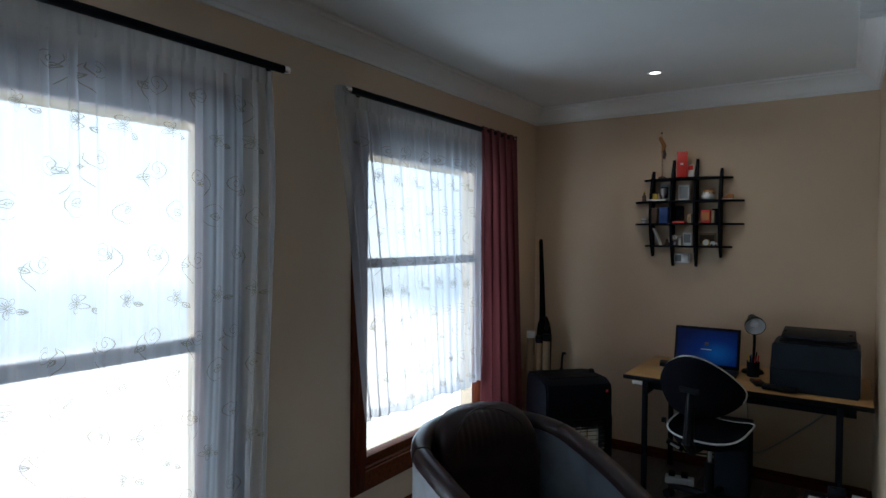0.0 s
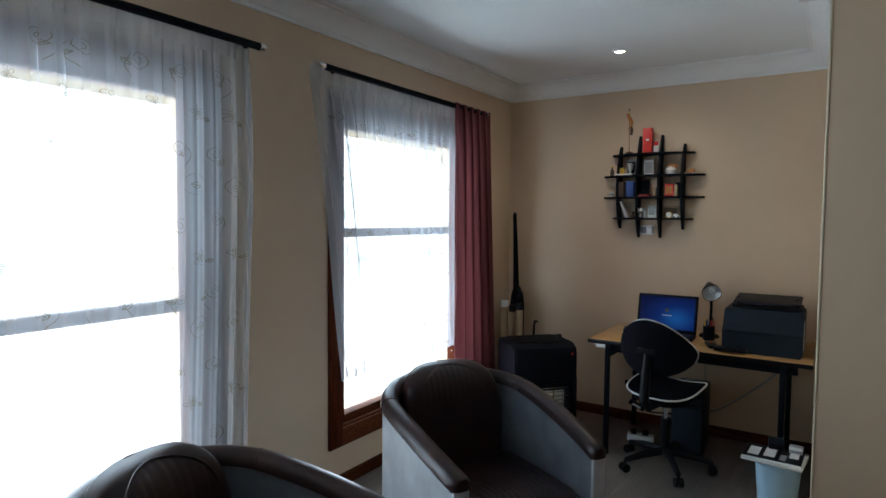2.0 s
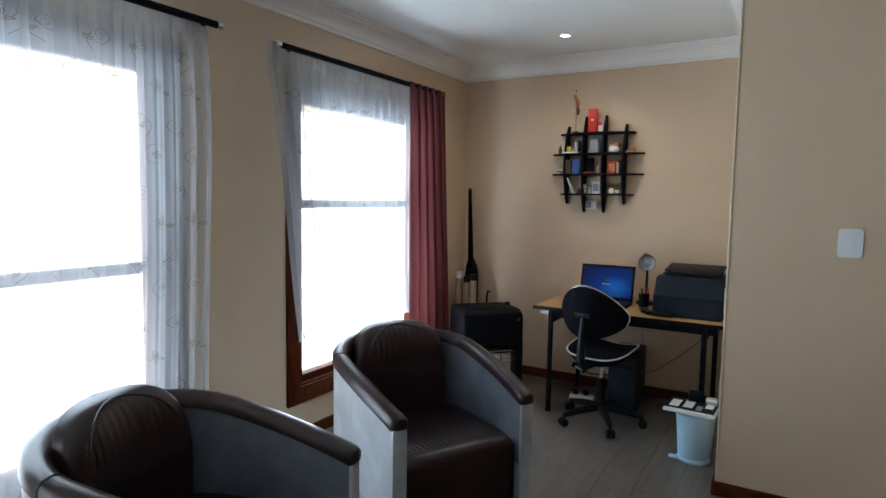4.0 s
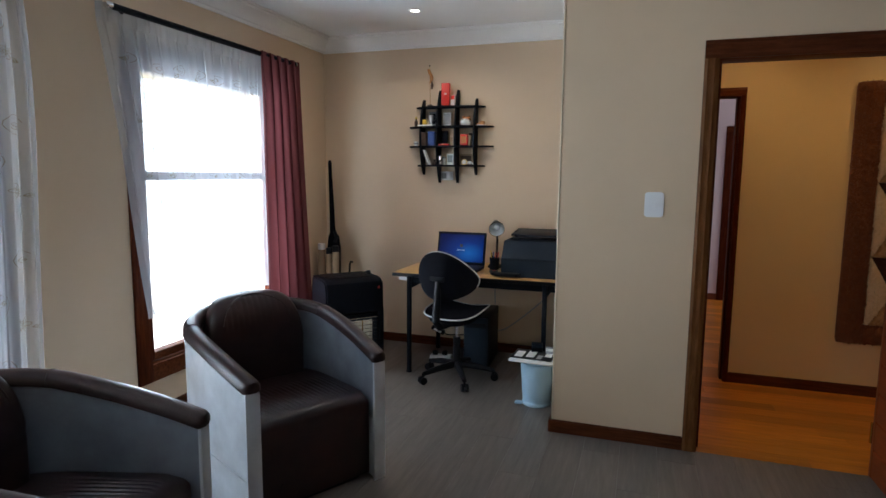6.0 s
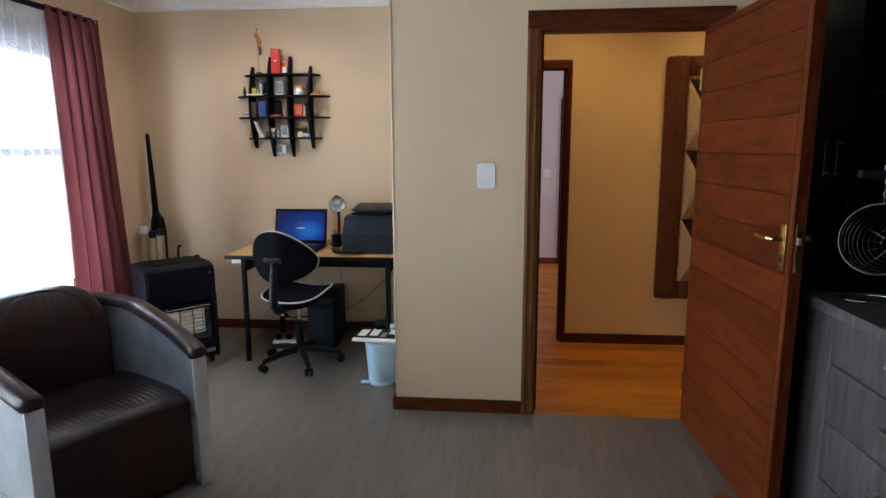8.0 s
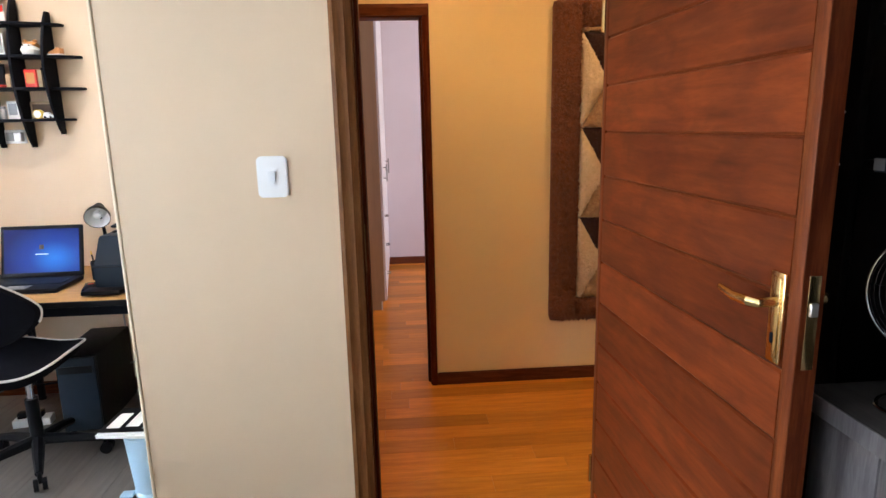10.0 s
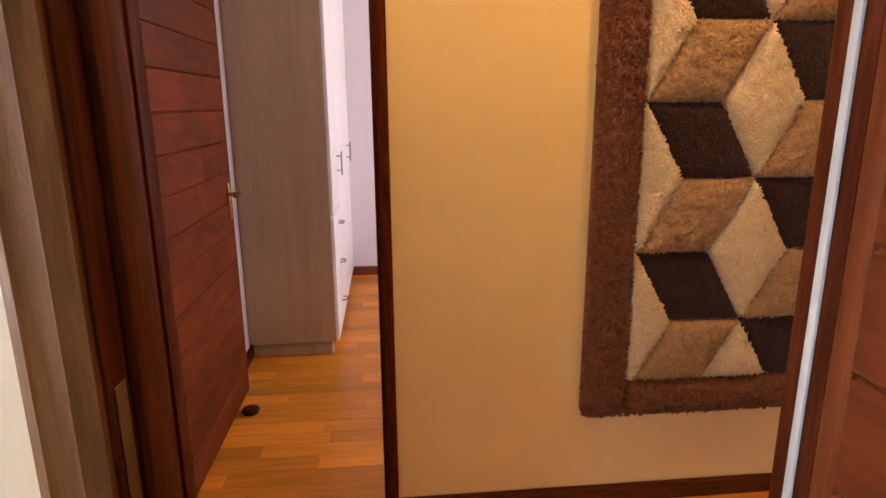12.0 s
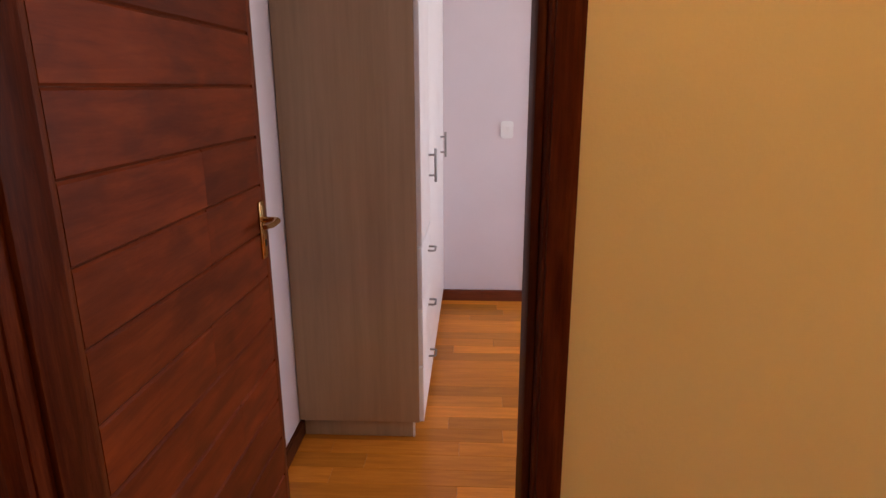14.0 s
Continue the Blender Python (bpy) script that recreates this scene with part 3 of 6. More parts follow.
def door_leaf(name, m, width, height, boards, label, shades, handle_z):
    """A boarded leaf that hangs from x = 0, y = 0 along +y, 42 mm thick; boards lie across between two slim stiles."""
    d = thing(name, m, label, "door", kind="structure")
    t = 0.042
    part("core", boxed(0.006, t - 0.006, 0.03, width - 0.03, 0.006, height - 0.02), LEAFRAIL, d)
    for a, b in ((0, 0.032), (width - 0.032, width)):
        part("stile", boxed(0, t, a, b, 0.006, height, 0.003), LEAFRAIL, d)
    part("top_rail", boxed(0.001, t - 0.001, 0.032, width - 0.032, height - 0.03, height, 0.003), LEAF, d)
    step = (height - 0.036) / boards
    prof = boxed(0.0, t, 0.0, width - 0.065, 0.0, step - 0.0015)
    es = [e for e in prof.edges if all(abs(v.co.z) < 1e-5 for v in e.verts) or all(abs(v.co.z - step + 0.0015) < 1e-5 for v in e.verts)]
    bmesh.ops.bevel(prof, geom=es, offset=0.005, segments=1, affect='EDGES')
    me = data_of("board", prof, LEAF, 0)
    rng = random.Random(shades)
    for i in range(boards):
        if not shades or rng.random() < 0.35:
            ob = new("board", me)
            ob.parent = d
            ob.location = (0, 0.0325, 0.006 + i * step)
            continue
        # boards glued up from two lengths of differing tone
        cut = rng.uniform(0.22, 0.72) * (width - 0.065)
        for a, b in ((0.0, cut), (cut + 0.0004, width - 0.065)):
            pc = boxed(0.0, t, a, b, 0.0, step - 0.0015)
            es = [e for e in pc.edges if all(abs(v.co.z) < 1e-5 for v in e.verts) or all(abs(v.co.z - step + 0.0015) < 1e-5 for v in e.verts)]
            bmesh.ops.bevel(pc, geom=es, offset=0.005, segments=1, affect='EDGES')
            ob = new("board", data_of("board", pc, LEAF, 0))
            ob.parent = d
            ob.location = (0, 0.0325, 0.006 + i * step)
    part("edge_strip", boxed(0.001, t - 0.001, width + 0.0004, width + 0.0022, 0.008, height - 0.002), TRIM, d, "dark stained edge of the leaf")
    lever(d, 0.0, width - 0.052, handle_z, -1, -1)
    lever(d, t, width - 0.052, handle_z, 1, -1)
    part("latch_plate", boxed(0.010, 0.032, width + 0.0023, width + 0.0045, handle_z - 0.11, handle_z + 0.06, 0.001), BRASS, d, "dull brass latch plate")
    part("latch", boxed(0.014, 0.028, width + 0.001, width + 0.010, handle_z - 0.012, handle_z + 0.012, 0.002), STEEL, d, "steel latch bolt")
    for z in (0.22, height - 0.24):
        part("hinge", tube(bmesh.new(), [(t + 0.004, 0.002, z - 0.05), (t + 0.004, 0.002, z + 0.05)], 0.007, 8), BRASS, d, "brass butt hinge")
    return d


# study door: stands open into the study, square to its wall (the leaf runs towards -y)
door_leaf("door_1", pose(1.562, -0.006, 0, 0, 0, 181.8), 0.955, 1.985, 14, "open reddish-brown boarded timber door with a brass lever handle", 0, 1.105)
# bedroom door: stands open into the bedroom beside its wall
door_leaf("door_2", pose(0.272, YB1 + 0.004, 0, 0, 0, -0.5), 0.89, 1.955, 14, "open dark red-brown boarded timber door standing against the bedroom wall", 9, 1.005)
stopper = thing("door_stop", pose(0.376, 2.03, 0), "small dark rubber-and-timber door stop on the wooden floor", "door stop")
part("dome", lathe(bmesh.new(), [(0, 0.032), (0.016, 0.031), (0.030, 0.024), (0.036, 0.010), (0.038, 0.0), (0, 0)], 18), TRIM, stopper)
part("rubber_ring", tube(bmesh.new(), [(0.037 * math.cos(a * math.pi / 8), 0.037 * math.sin(a * math.pi / 8), 0.014) for a in range(16)], 0.005, 6, True), BLACK, stopper)

stopper = thing("door_stop", pose(1.462, -0.80, 0), "dark red-brown round door stop beside the open door", "door stop")
part("dome", lathe(bmesh.new(), [(0, 0.045), (0.026, 0.044), (0.038, 0.040), (0.044, 0.028), (0.046, 0.0), (0, 0)], 22), REDTRIM, stopper)
part("rubber_ring", tube(bmesh.new(), [(0.0455 * math.cos(a * math.pi / 10), 0.0455 * math.sin(a * math.pi / 10), 0.012) for a in range(20)], 0.005, 6, True), BLACK, stopper)

# glazed door in the bedroom's far wall
fd = thing("door_3", pose(0, 0, 0), "dark timber glazed door in the far bedroom wall", "door", kind="structure")
for a, b in ((1.29, 1.38), (2.14, 2.23)):
    part("casing", boxed(a, b, YBF - 0.02, YBF + 0.03, 0, 1.95, 0.004), TRIM, fd)
part("casing", boxed(1.29, 2.23, YBF - 0.021, YBF + 0.03, 1.93, 2.0, 0.004), TRIMH, fd)
for a, b in ((1.381, 1.46), (2.06, 2.139)):
    part("stile", boxed(a, b, YBF + 0.01, YBF + 0.05, 0.01, 1.925, 0.004), TRIM, fd)
for i, z in enumerate((0.01, 0.52, 0.98, 1.42, 1.86)):
    part("rail", boxed(1.461, 2.059, YBF + 0.012, YBF + 0.048, z, z + 0.065, 0.004), TRIMH, fd)
for z0, z1 in ((0.075, 0.52), (0.585, 0.98), (1.045, 1.42), (1.485, 1.86)):
    part("pane", boxed(1.461, 2.059, YBF + 0.028, YBF + 0.033, z0, z1), SLATE, fd, "dark glass pane")


def switch_plate(name, x, y, z, w, h, label):
    s = thing(name, pose(x, y, z), label, "light switch")
    def rounded_rect(a, b, r):
        return [(sx * (a - r) + r * math.cos(q), sz * (b - r) + r * math.sin(q)) for sx, sz, q0 in ((1, 1, 0), (-1, 1, 90), (-1, -1, 180), (1, -1, 270)) for q in [radians(q0 + 15 * k) for k in range(7)]]
    part("plate", prism(bmesh.new(), rounded_rect(w / 2, h / 2, 0.017), "y", -0.010, 0.0, 0.0035), WHITEPL, s)
    part("surround", prism(bmesh.new(), rounded_rect(0.019, 0.030, 0.004), "y", -0.0118, -0.0095, 0.001), WHITEPL, s)
    part("rocker", prism(bmesh.new(), [(-0.0118, -0.019), (-0.0118, 0.019), (-0.0185, 0.019), (-0.0145, 0.0), (-0.0135, -0.019)], "x", -0.011, 0.011, 0.0015), WHITEPL, s)
    return s


switch_plate("light_switch", 0.485, 0.0, 1.283, 0.094, 0.128, "white plastic light switch plate on the beige wall")
switch_plate("light_switch", 1.14, YBF, 1.115, 0.078, 0.105, "white plastic light switch plate on the lilac wall")

# ---------- windows and curtains ----------


def window(name, y0, y1, bars, label):
    w = thing(name, pose(0, 0, 0), label, "window", kind="structure")
    x0, x1 = XW - 0.09, XW - 0.02
    for a, b in ((y0, y0 + 0.055), (y1 - 0.055, y1)):
        part("window_frame", boxed(x0, x1, a, b, WZ0, WZ1, 0.004), TRIM, w)
    for a, b in ((WZ0, WZ0 + 0.055), (WZ1 - 0.055, WZ1)):
        part("window_frame", boxed(x0 + 0.001, x1 - 0.001, y0 + 0.055, y1 - 0.055, a, b, 0.004), TRIMH, w)
    zs = [WZ0 + 0.055]
    for z in bars:
        part("transom", boxed(x0 + 0.006, x1 - 0.006, y0 + 0.055, y1 - 0.055, z - 0.025, z + 0.025, 0.004), TRIMH, w)
        zs += [z - 0.025, z + 0.025]
    zs.append(WZ1 - 0.055)
    for a, b in zip(zs[::2], zs[1::2]):
        p = part("pane", boxed(XW - 0.058, XW - 0.054, y0 + 0.055, y1 - 0.055, a, b), GLASS, w)
        p.visible_shadow = False
    # lining boards of the reveal and a flat casing round it on the wall
    for a, b in ((y0 - 0.002, y0 + 0.010), (y1 - 0.010, y1 + 0.002)):
        part("reveal", boxed(x1, XW + 0.004, a, b, WZ0, WZ1), TRIM, w)
    part("window_sill", boxed(x1, XW + 0.006, y0 + 0.01, y1 - 0.01, WZ0 - 0.002, WZ0 + 0.012, 0.002), TRIMH, w)
    for a, b in ((y0 - 0.10, y0), (y1, y1 + 0.10)):
        part("casing", boxed(XW, XW + 0.020, a, b, WZ0 - 0.10, WZ1 + 0.10, 0.004), TRIM, w)
    for a, b in ((WZ0 - 0.10, WZ0), (WZ1, WZ1 + 0.10)):
        part("casing", boxed(XW, XW + 0.019, y0, y1, a, b, 0.004), TRIMH, w)
    return w


window("window_1", *WINDOWS[0][1:], (1.405,), "tall dark brown timber window beside the desk")
window("window_2", *WINDOWS[1][1:], (1.12,), "tall dark brown timber window behind a voile curtain")
window("window_3", *WINDOWS[2][1:], (1.12,), "tall dark brown timber window")

XROD, ZROD = -2.05, 2.222


def rod(y0, y1, label):
    r = thing("curtain_rod", pose(XROD, 0, ZROD), label, "curtain rod", "curtain rods")
    part("pole", tube(bmesh.new(), [(0, y0 + 0.03, 0), (0, y1 - 0.03, 0)], 0.0165, 14), BLACKMETAL, r)
    for y, d in ((y0, 1), (y1, -1)):
        part("finial", tube(bmesh.new(), [(0, y, 0), (0, y + d * 0.005, 0), (0, y + d * 0.012, 0), (0, y + d * 0.034, 0)], [0.013, 0.016, 0.018, 0.018], 14), CHROME, r, "chrome end cap")
        part("bracket", tube(bmesh.new(), [(XW - XROD + 0.001, y + d * 0.10, 0.0), (-0.05, y + d * 0.10, -0.004), (0.0, y + d * 0.10, -0.018)], 0.007, 8), BLACKMETAL, r)
    return r


rod(-0.94, 0.735, "black metal curtain rod with chrome end caps")
rod(-3.02, -1.262, "black metal curtain rod with chrome end caps")


def flower(bm, put, u, v, size, rng, kind):
    """Stitched outlines laid on the cloth: a five-petalled flower (0), a scroll with a leaf (1) or a leaf in a curl (2)."""
    def stroke(pts, w):
        prev = None
        for i, (a, b) in enumerate(pts):
            q = pts[min(i + 1, len(pts) - 1)]
            p = pts[max(i - 1, 0)]
            dx, dy = q[0] - p[0], q[1] - p[1]
            n = math.hypot(dx, dy) or 1
            ox, oy = -dy / n * w, dx / n * w
            cur = (bm.verts.new(put(a + ox, b + oy)), bm.verts.new(put(a - ox, b - oy)))
            if prev:
                bm.faces.new((prev[0], prev[1], cur[1], cur[0]))
            prev = cur
    def leaf(x, y, c, length):
        for sgn in (-1, 1):
            stroke([(x + math.cos(c) * length * k - sgn * math.sin(c) * length * 0.30 * math.sin(math.pi * k), y + math.sin(c) * length * k + sgn * math.cos(c) * length * 0.30 * math.sin(math.pi * k)) for k in [i / 7 for i in range(8)]], 0.0012)
        stroke([(x + math.cos(c) * length * k, y + math.sin(c) * length * k) for k in (0.05, 0.5, 0.9)], 0.0010)
        for k in (0.3, 0.5, 0.7):
            for sgn in (-1, 1):
                b = c + sgn * 0.7
                stroke([(x + math.cos(c) * length * k, y + math.sin(c) * length * k), (x + math.cos(c) * length * k + math.cos(b) * length * 0.2, y + math.sin(c) * length * k + math.sin(b) * length * 0.2)], 0.0008)
    if kind == 0:
        turn = rng.random() * 6
        for k in range(5):
            c = turn + k * 2 * math.pi / 5
            loop = []
            for i in range(13):
                q = i / 12 * 2 * math.pi
                along, across = size * (0.56 - 0.44 * math.cos(q)), size * 0.26 * math.sin(q)
                loop.append((u + math.cos(c) * along - math.sin(c) * across, v + math.sin(c) * along + math.cos(c) * across))
            stroke(loop, 0.0009)
            for d in (-0.16, 0.16):
                stroke([(u + math.cos(c + d) * size * k, v + math.sin(c + d) * size * k) for k in (0.12, 0.62)], 0.0010)
        leaf(u + size * 1.0, v - size * 0.5, rng.uniform(-0.9, 0.2), size * 0.8)
    elif kind == 1:
        side = rng.choice((-1, 1))
        pts = [(u + side * size * (0.10 + 0.075 * a) * math.cos(a), v + size * (0.10 + 0.075 * a) * math.sin(a)) for a in [i * 0.5 for i in range(27)]]
        tail = pts[-1]
        pts += [(tail[0] + side * size * 0.5 * math.sin(i * 0.55), tail[1] - size * 0.42 * i) for i in range(1, 8)]
        stroke(pts, 0.0010)
        leaf(tail[0], tail[1] - size * 1.2, rng.uniform(2.2, 4.0), size * 0.9)
    else:
        c = rng.uniform(-0.5, 0.6)
        leaf(u - size * 0.5, v, c, size * 1.25)
        stroke([(u + size * 1.15 * math.cos(a), v + size * 1.15 * math.sin(a)) for a in [c + 0.6 + i * 0.42 for i in range(12)]], 0.0009)


def sheer(label, edge0, edge1, ztop, zbot, folds, seed, wave):
    """A gathered voile. edge0 and edge1 give the y of its two sides at a height."""
    rng = random.Random(seed)
    ph = [rng.random() * 6 for _ in range(6)]

    def put(u, v):
        z = zbot + (ztop - zbot) * v
        y = edge0(z) + (edge1(z) - edge0(z)) * u
        s = u * folds * 2 * math.pi
        fall = min(1.0, (ztop - z) / 0.18)
        amp = (0.009 + 0.011 * fall) * (0.70 + 0.30 * math.sin(u * 9 + ph[0]))
        x = XROD - 0.036 + amp * math.sin(s + 1.4 * math.sin(u * 7 + ph[1])) + 0.003 * math.sin(s * 2.7 + ph[2] + z * 1.3) + wave * math.sin(z * 2.1 + u * 5 + ph[3])
        gather = (0.55 + 0.45 * math.sin(u * 23 + ph[4]) * math.sin(u * 7 + 1)) * (0.30 + 0.70 * math.exp(-(ztop - z) / 0.35) + 0.5 * max(0.0, abs(u - 0.5) * 2 - 0.6))
        y += (0.009 + 0.009 * fall) * gather * math.sin(2 * s + 2.8 * math.sin(u * 7 + ph[1])) + 0.004 * math.sin(z * 5 + u * 11)
        z += (0.010 * math.sin(u * 14 + ph[5]) + 0.006 * math.sin(u * 37)) * (1 - v)
        return (x, y, z)
    c = thing("sheer_curtain", pose(0, 0, 0), label, "curtain", "voile curtains")
    part("voile", sheet(bmesh.new(), int(folds * 16), 50, put), SHEER, c, smooth=180)

    def header(u, v):
        x, y, z = put(u, 1.0)
        return (x + 0.012 + 0.004 * math.sin(u * folds * 12), y, ztop - 0.085 + 0.085 * v)
    part("header_tape", sheet(bmesh.new(), int(folds * 8), 3, header), SHEER, c, smooth=180)
    part("hem", sheet(bmesh.new(), int(folds * 16), 3, lambda u, v: tuple(Vector(put(u, v * 0.030)) + Vector((0.003, 0, 0)))), SHEER, c, smooth=180)
    bm = bmesh.new()
    width, height = abs(edge1(1.5) - edge0(1.5)), ztop - zbot
    rows = int(height / 0.145)
    for row in range(rows):
        for k in range(int(width / 0.165) + 1):
            a = (k + 0.35 + 0.5 * (row % 2) + rng.uniform(-0.12, 0.12)) * 0.165
            b = 0.07 + row * 0.145 + rng.uniform(-0.018, 0.018)
            if not 0.05 < a < width - 0.06 or b > height - 0.16:
                continue
            flower(bm, lambda p, q: tuple(Vector(put(min(max(p / width, 0), 1), min(max(q / height, 0), 1))) + Vector((0.0035, 0, 0))), a, b, rng.uniform(0.030, 0.038), rng, (0, 1, 2, 1)[row % 4])
    tagged(part("embroidery", bm, THREAD, c, "grey-brown stitched flowers and scrolls", smooth=0), kind="stuff")
    return c


def edge_tucked(z):
    return -0.965 + 0.235 * min(1.0, max(0.0, (2.15 - z) / 1.5)) ** 0.9


sheer("white embroidered voile curtain with its side pulled inwards", edge_tucked, lambda z: 0.40, ZROD + 0.012, 0.625, 17, 3, 0.010)
sheer("long white embroidered voile curtain over the window", lambda z: -2.95, lambda z: -1.318 - 0.012 * math.sin(z * 3.0), ZROD + 0.012, 0.10, 21, 5, 0.014)


def drape(y0, y1, label):
    def put(u, v):
        z = 0.06 + (ZROD + 0.018 - 0.06) * v
        y = y0 - 0.01 * (1 - v) + (y1 - y0 + 0.17 * (1 - v) ** 1.3) * u
        s = u * 5 * 2 * math.pi
        a = 0.034 * (0.6 + 0.4 * (1 - v)) * (0.35 + 0.65 * min(1.0, (1 - v) / 0.12))
        return (XROD + 0.016 + a * math.sin(s + 0.5 * math.sin(v * 3)) + 0.006 * math.sin(s * 3.1 + v * 4), y + 0.012 * math.sin(s * 2 + 1.0), z)
    c = thing("long_curtain", pose(0, 0, 0), label, "curtain")
    part("cloth", sheet(bmesh.new(), 90, 40, put), PLUM, c, smooth=180)
    part("hem", sheet(bmesh.new(), 90, 2, lambda u, v: tuple(Vector(put(u, v * 0.05)) + Vector((0.002, 0, 0)))), PLUM, c, smooth=180)
    return c


drape(0.26, 0.72, "heavy plum-red curtain hanging in folds beside the window")

# ---------- ceiling light ----------
dl = thing("ceiling_downlight", pose(-1.12, 0.75, ZC), "small round recessed ceiling downlight, lit", "downlight")
part("ring", lathe(bmesh.new(), [(0.030, -0.001), (0.044, -0.001), (0.044, -0.005), (0.036, -0.009), (0.030, -0.007), (0.030, -0.001)], 28), WHITEPL, dl, "white trim ring")
part("lens", lathe(bmesh.new(), [(0, -0.006), (0.022, -0.0055), (0.0295, -0.003), (0.0295, -0.0015)], 24), BULB, dl, "glowing lamp lens")
for px in (1.05, 2.1):
    dl = thing("ceiling_downlight", pose(px, 0.66, ZC), "small round recessed hallway downlight, lit", "downlight")
    part("ring", lathe(bmesh.new(), [(0.030, -0.001), (0.044, -0.001), (0.044, -0.005), (0.036, -0.009), (0.030, -0.007), (0.030, -0.001)], 28), WHITEPL, dl)
    part("lens", lathe(bmesh.new(), [(0, -0.006), (0.022, -0.0055), (0.0295, -0.003), (0.0295, -0.0015)], 24), BULB, dl)

# ---------- tub armchairs ----------


def armchair(at, label, W, D):
    c = thing("tub_armchair", at, label, "armchair", "armchairs by the windows")
    R = W
    BOW = 0.034

    def bow(y):
        """How far the bowed side stands out beyond its front end."""
        k = min(1.0, max(0.0, (y + D) / (2 * D - R)))
        return BOW * (1 - (1 - k) ** 2)

    def path(s, inset=0.0):
        """Plan line of the shell: s from 0 (front of one arm) to 1 (front of the other)."""
        r = R - inset
        straight = D * 2 - R
        total = 2 * straight + math.pi * R
        d = s * total
        if d < straight:
            return (-r - bow(-D + d), -D + d)
        if d > total - straight:
            return (r + bow(-D + total - d), -D + (total - d))
        a = (d - straight) / R
        return (-(r + BOW) * math.cos(a), -D + straight + r * math.sin(a))

    def top(s):
        k = abs(s - 0.5) * 2
        return 0.590 + 0.160 * (1 - k ** 1.8)
    n = 56

    def wall(i0, i1, z0, z1, inner, outer):
        bm = bmesh.new()
        rows = []
        for i in range(i0, i1 + 1):
            s = i / n
            a, b = path(s, outer), path(s, inner)
            lo, hi = z0(s), z1(s)
            rows.append([bm.verts.new((*a, lo)), bm.verts.new((*a, hi)), bm.verts.new((*b, hi)), bm.verts.new((*b, lo))])
        for p, q in zip(rows, rows[1:]):
            for k in range(4):
                bm.faces.new((p[k], p[(k + 1) % 4], q[(k + 1) % 4], q[k]))
        bm.faces.new(rows[0][::-1])
        bm.faces.new(rows[-1])
        return bm
    part("shell", wall(0, n, lambda s: 0.012, lambda s: top(s) - 0.02, 0.058, 0.006), ALU, c, "worn aluminium-clad shell")
    # thin added skin that darkens the shaded inner side of the arms
    part("inner_lining", wall(0, n, lambda s: 0.30, lambda s: top(s) - 0.024, 0.0605, 0.0585), SHADED_ALU, c, "inside of the aluminium arms, darkened for shade")
    cuts = [0, 9, 19, 28, 37, 47, n]
    for band, (za, zb) in enumerate(((0.0, 0.36), (0.36, 1.0))):
        for a, b in zip(cuts, cuts[1:]):
            lo = (lambda s, k=za: 0.008 + (top(s) - 0.03 - 0.008) * k + (0.003 if k else 0))
            hi = (lambda s, k=zb: 0.008 + (top(s) - 0.03 - 0.008) * k - (0.002 if k < 1 else 0))
            bm = wall(a, b, lo, hi, 0.0075, 0.0)
            part("cladding_panel", bm, ALU, c)
    # rivets along the upper seam
    bm = bmesh.new()
    for i in range(0, 80):
        s = (i + 0.5) / 80
        x, y = path(s, -0.0005)
        bmesh.ops.create_icosphere(bm, subdivisions=1, radius=0.0035, matrix=Matrix.Translation((x, y, 0.008 + (top(s) - 0.038) * 0.36 + 0.012)))
    tagged(part("rivets", bm, ALU, c), kind="stuff")
    for e in (-1, 1):
        part("front_post", boxed(e * R - (0.062 if e > 0 else 0.0), e * R + (0.062 if e < 0 else 0.0), -D - 0.010, -D + 0.004, 0.0, 0.568, 0.003), ALU, c, "plain aluminium front of the arm")
    # padded rail over the top of the shell
    bm = bmesh.new()
    rings = []
    sec = [(-0.038, -0.018), (-0.037, 0.010), (-0.025, 0.027), (0.0, 0.033), (0.025, 0.027), (0.037, 0.010), (0.038, -0.018), (0.02, -0.026), (-0.02, -0.026)]
    for i in range(-1, n + 2):
        s = min(max(i / n, 0), 1)
        x, y = path(s, 0.031)
        if i < 0 or i > n:
            y -= 0.016
        ox, oy = path(s, -0.1)
        d = Vector((ox - x, oy - y, 0))
        if i in (-1, 0):
            d = Vector((-1, 0, 0))
        if i in (n, n + 1):
            d = Vector((1, 0, 0))
        d.normalize()
        k = 0.72 if i in (-1, n + 1) else 1.0
        rings.append([bm.verts.new(Vector((x, y, top(s) + h * k)) + d * o * k) for o, h in sec])
    m = len(sec)
    for p, q in zip(rings, rings[1:]):
        for k in range(m):
            bm.faces.new((p[k], p[(k + 1) % m], q[(k + 1) % m], q[k]))
    bm.faces.new(rings[0])
    bm.faces.new(rings[-1][::-1])
    rail = part("arm_rail", bm, LEATHER, c, "padded dark brown leather rail", smooth=60)
    for s in (0.27, 0.73):
        x, y = path(s, 0.031)
        ox, oy = path(s, -0.1)
        d = Vector((ox - x, oy - y, 0)).normalized()
        part("seam", tube(bmesh.new(), [tuple(Vector((x, y, top(s) + h * 1.02)) + d * o * 1.02) for o, h in sec[:7]], 0.0022, 6), LEATHER, rail)
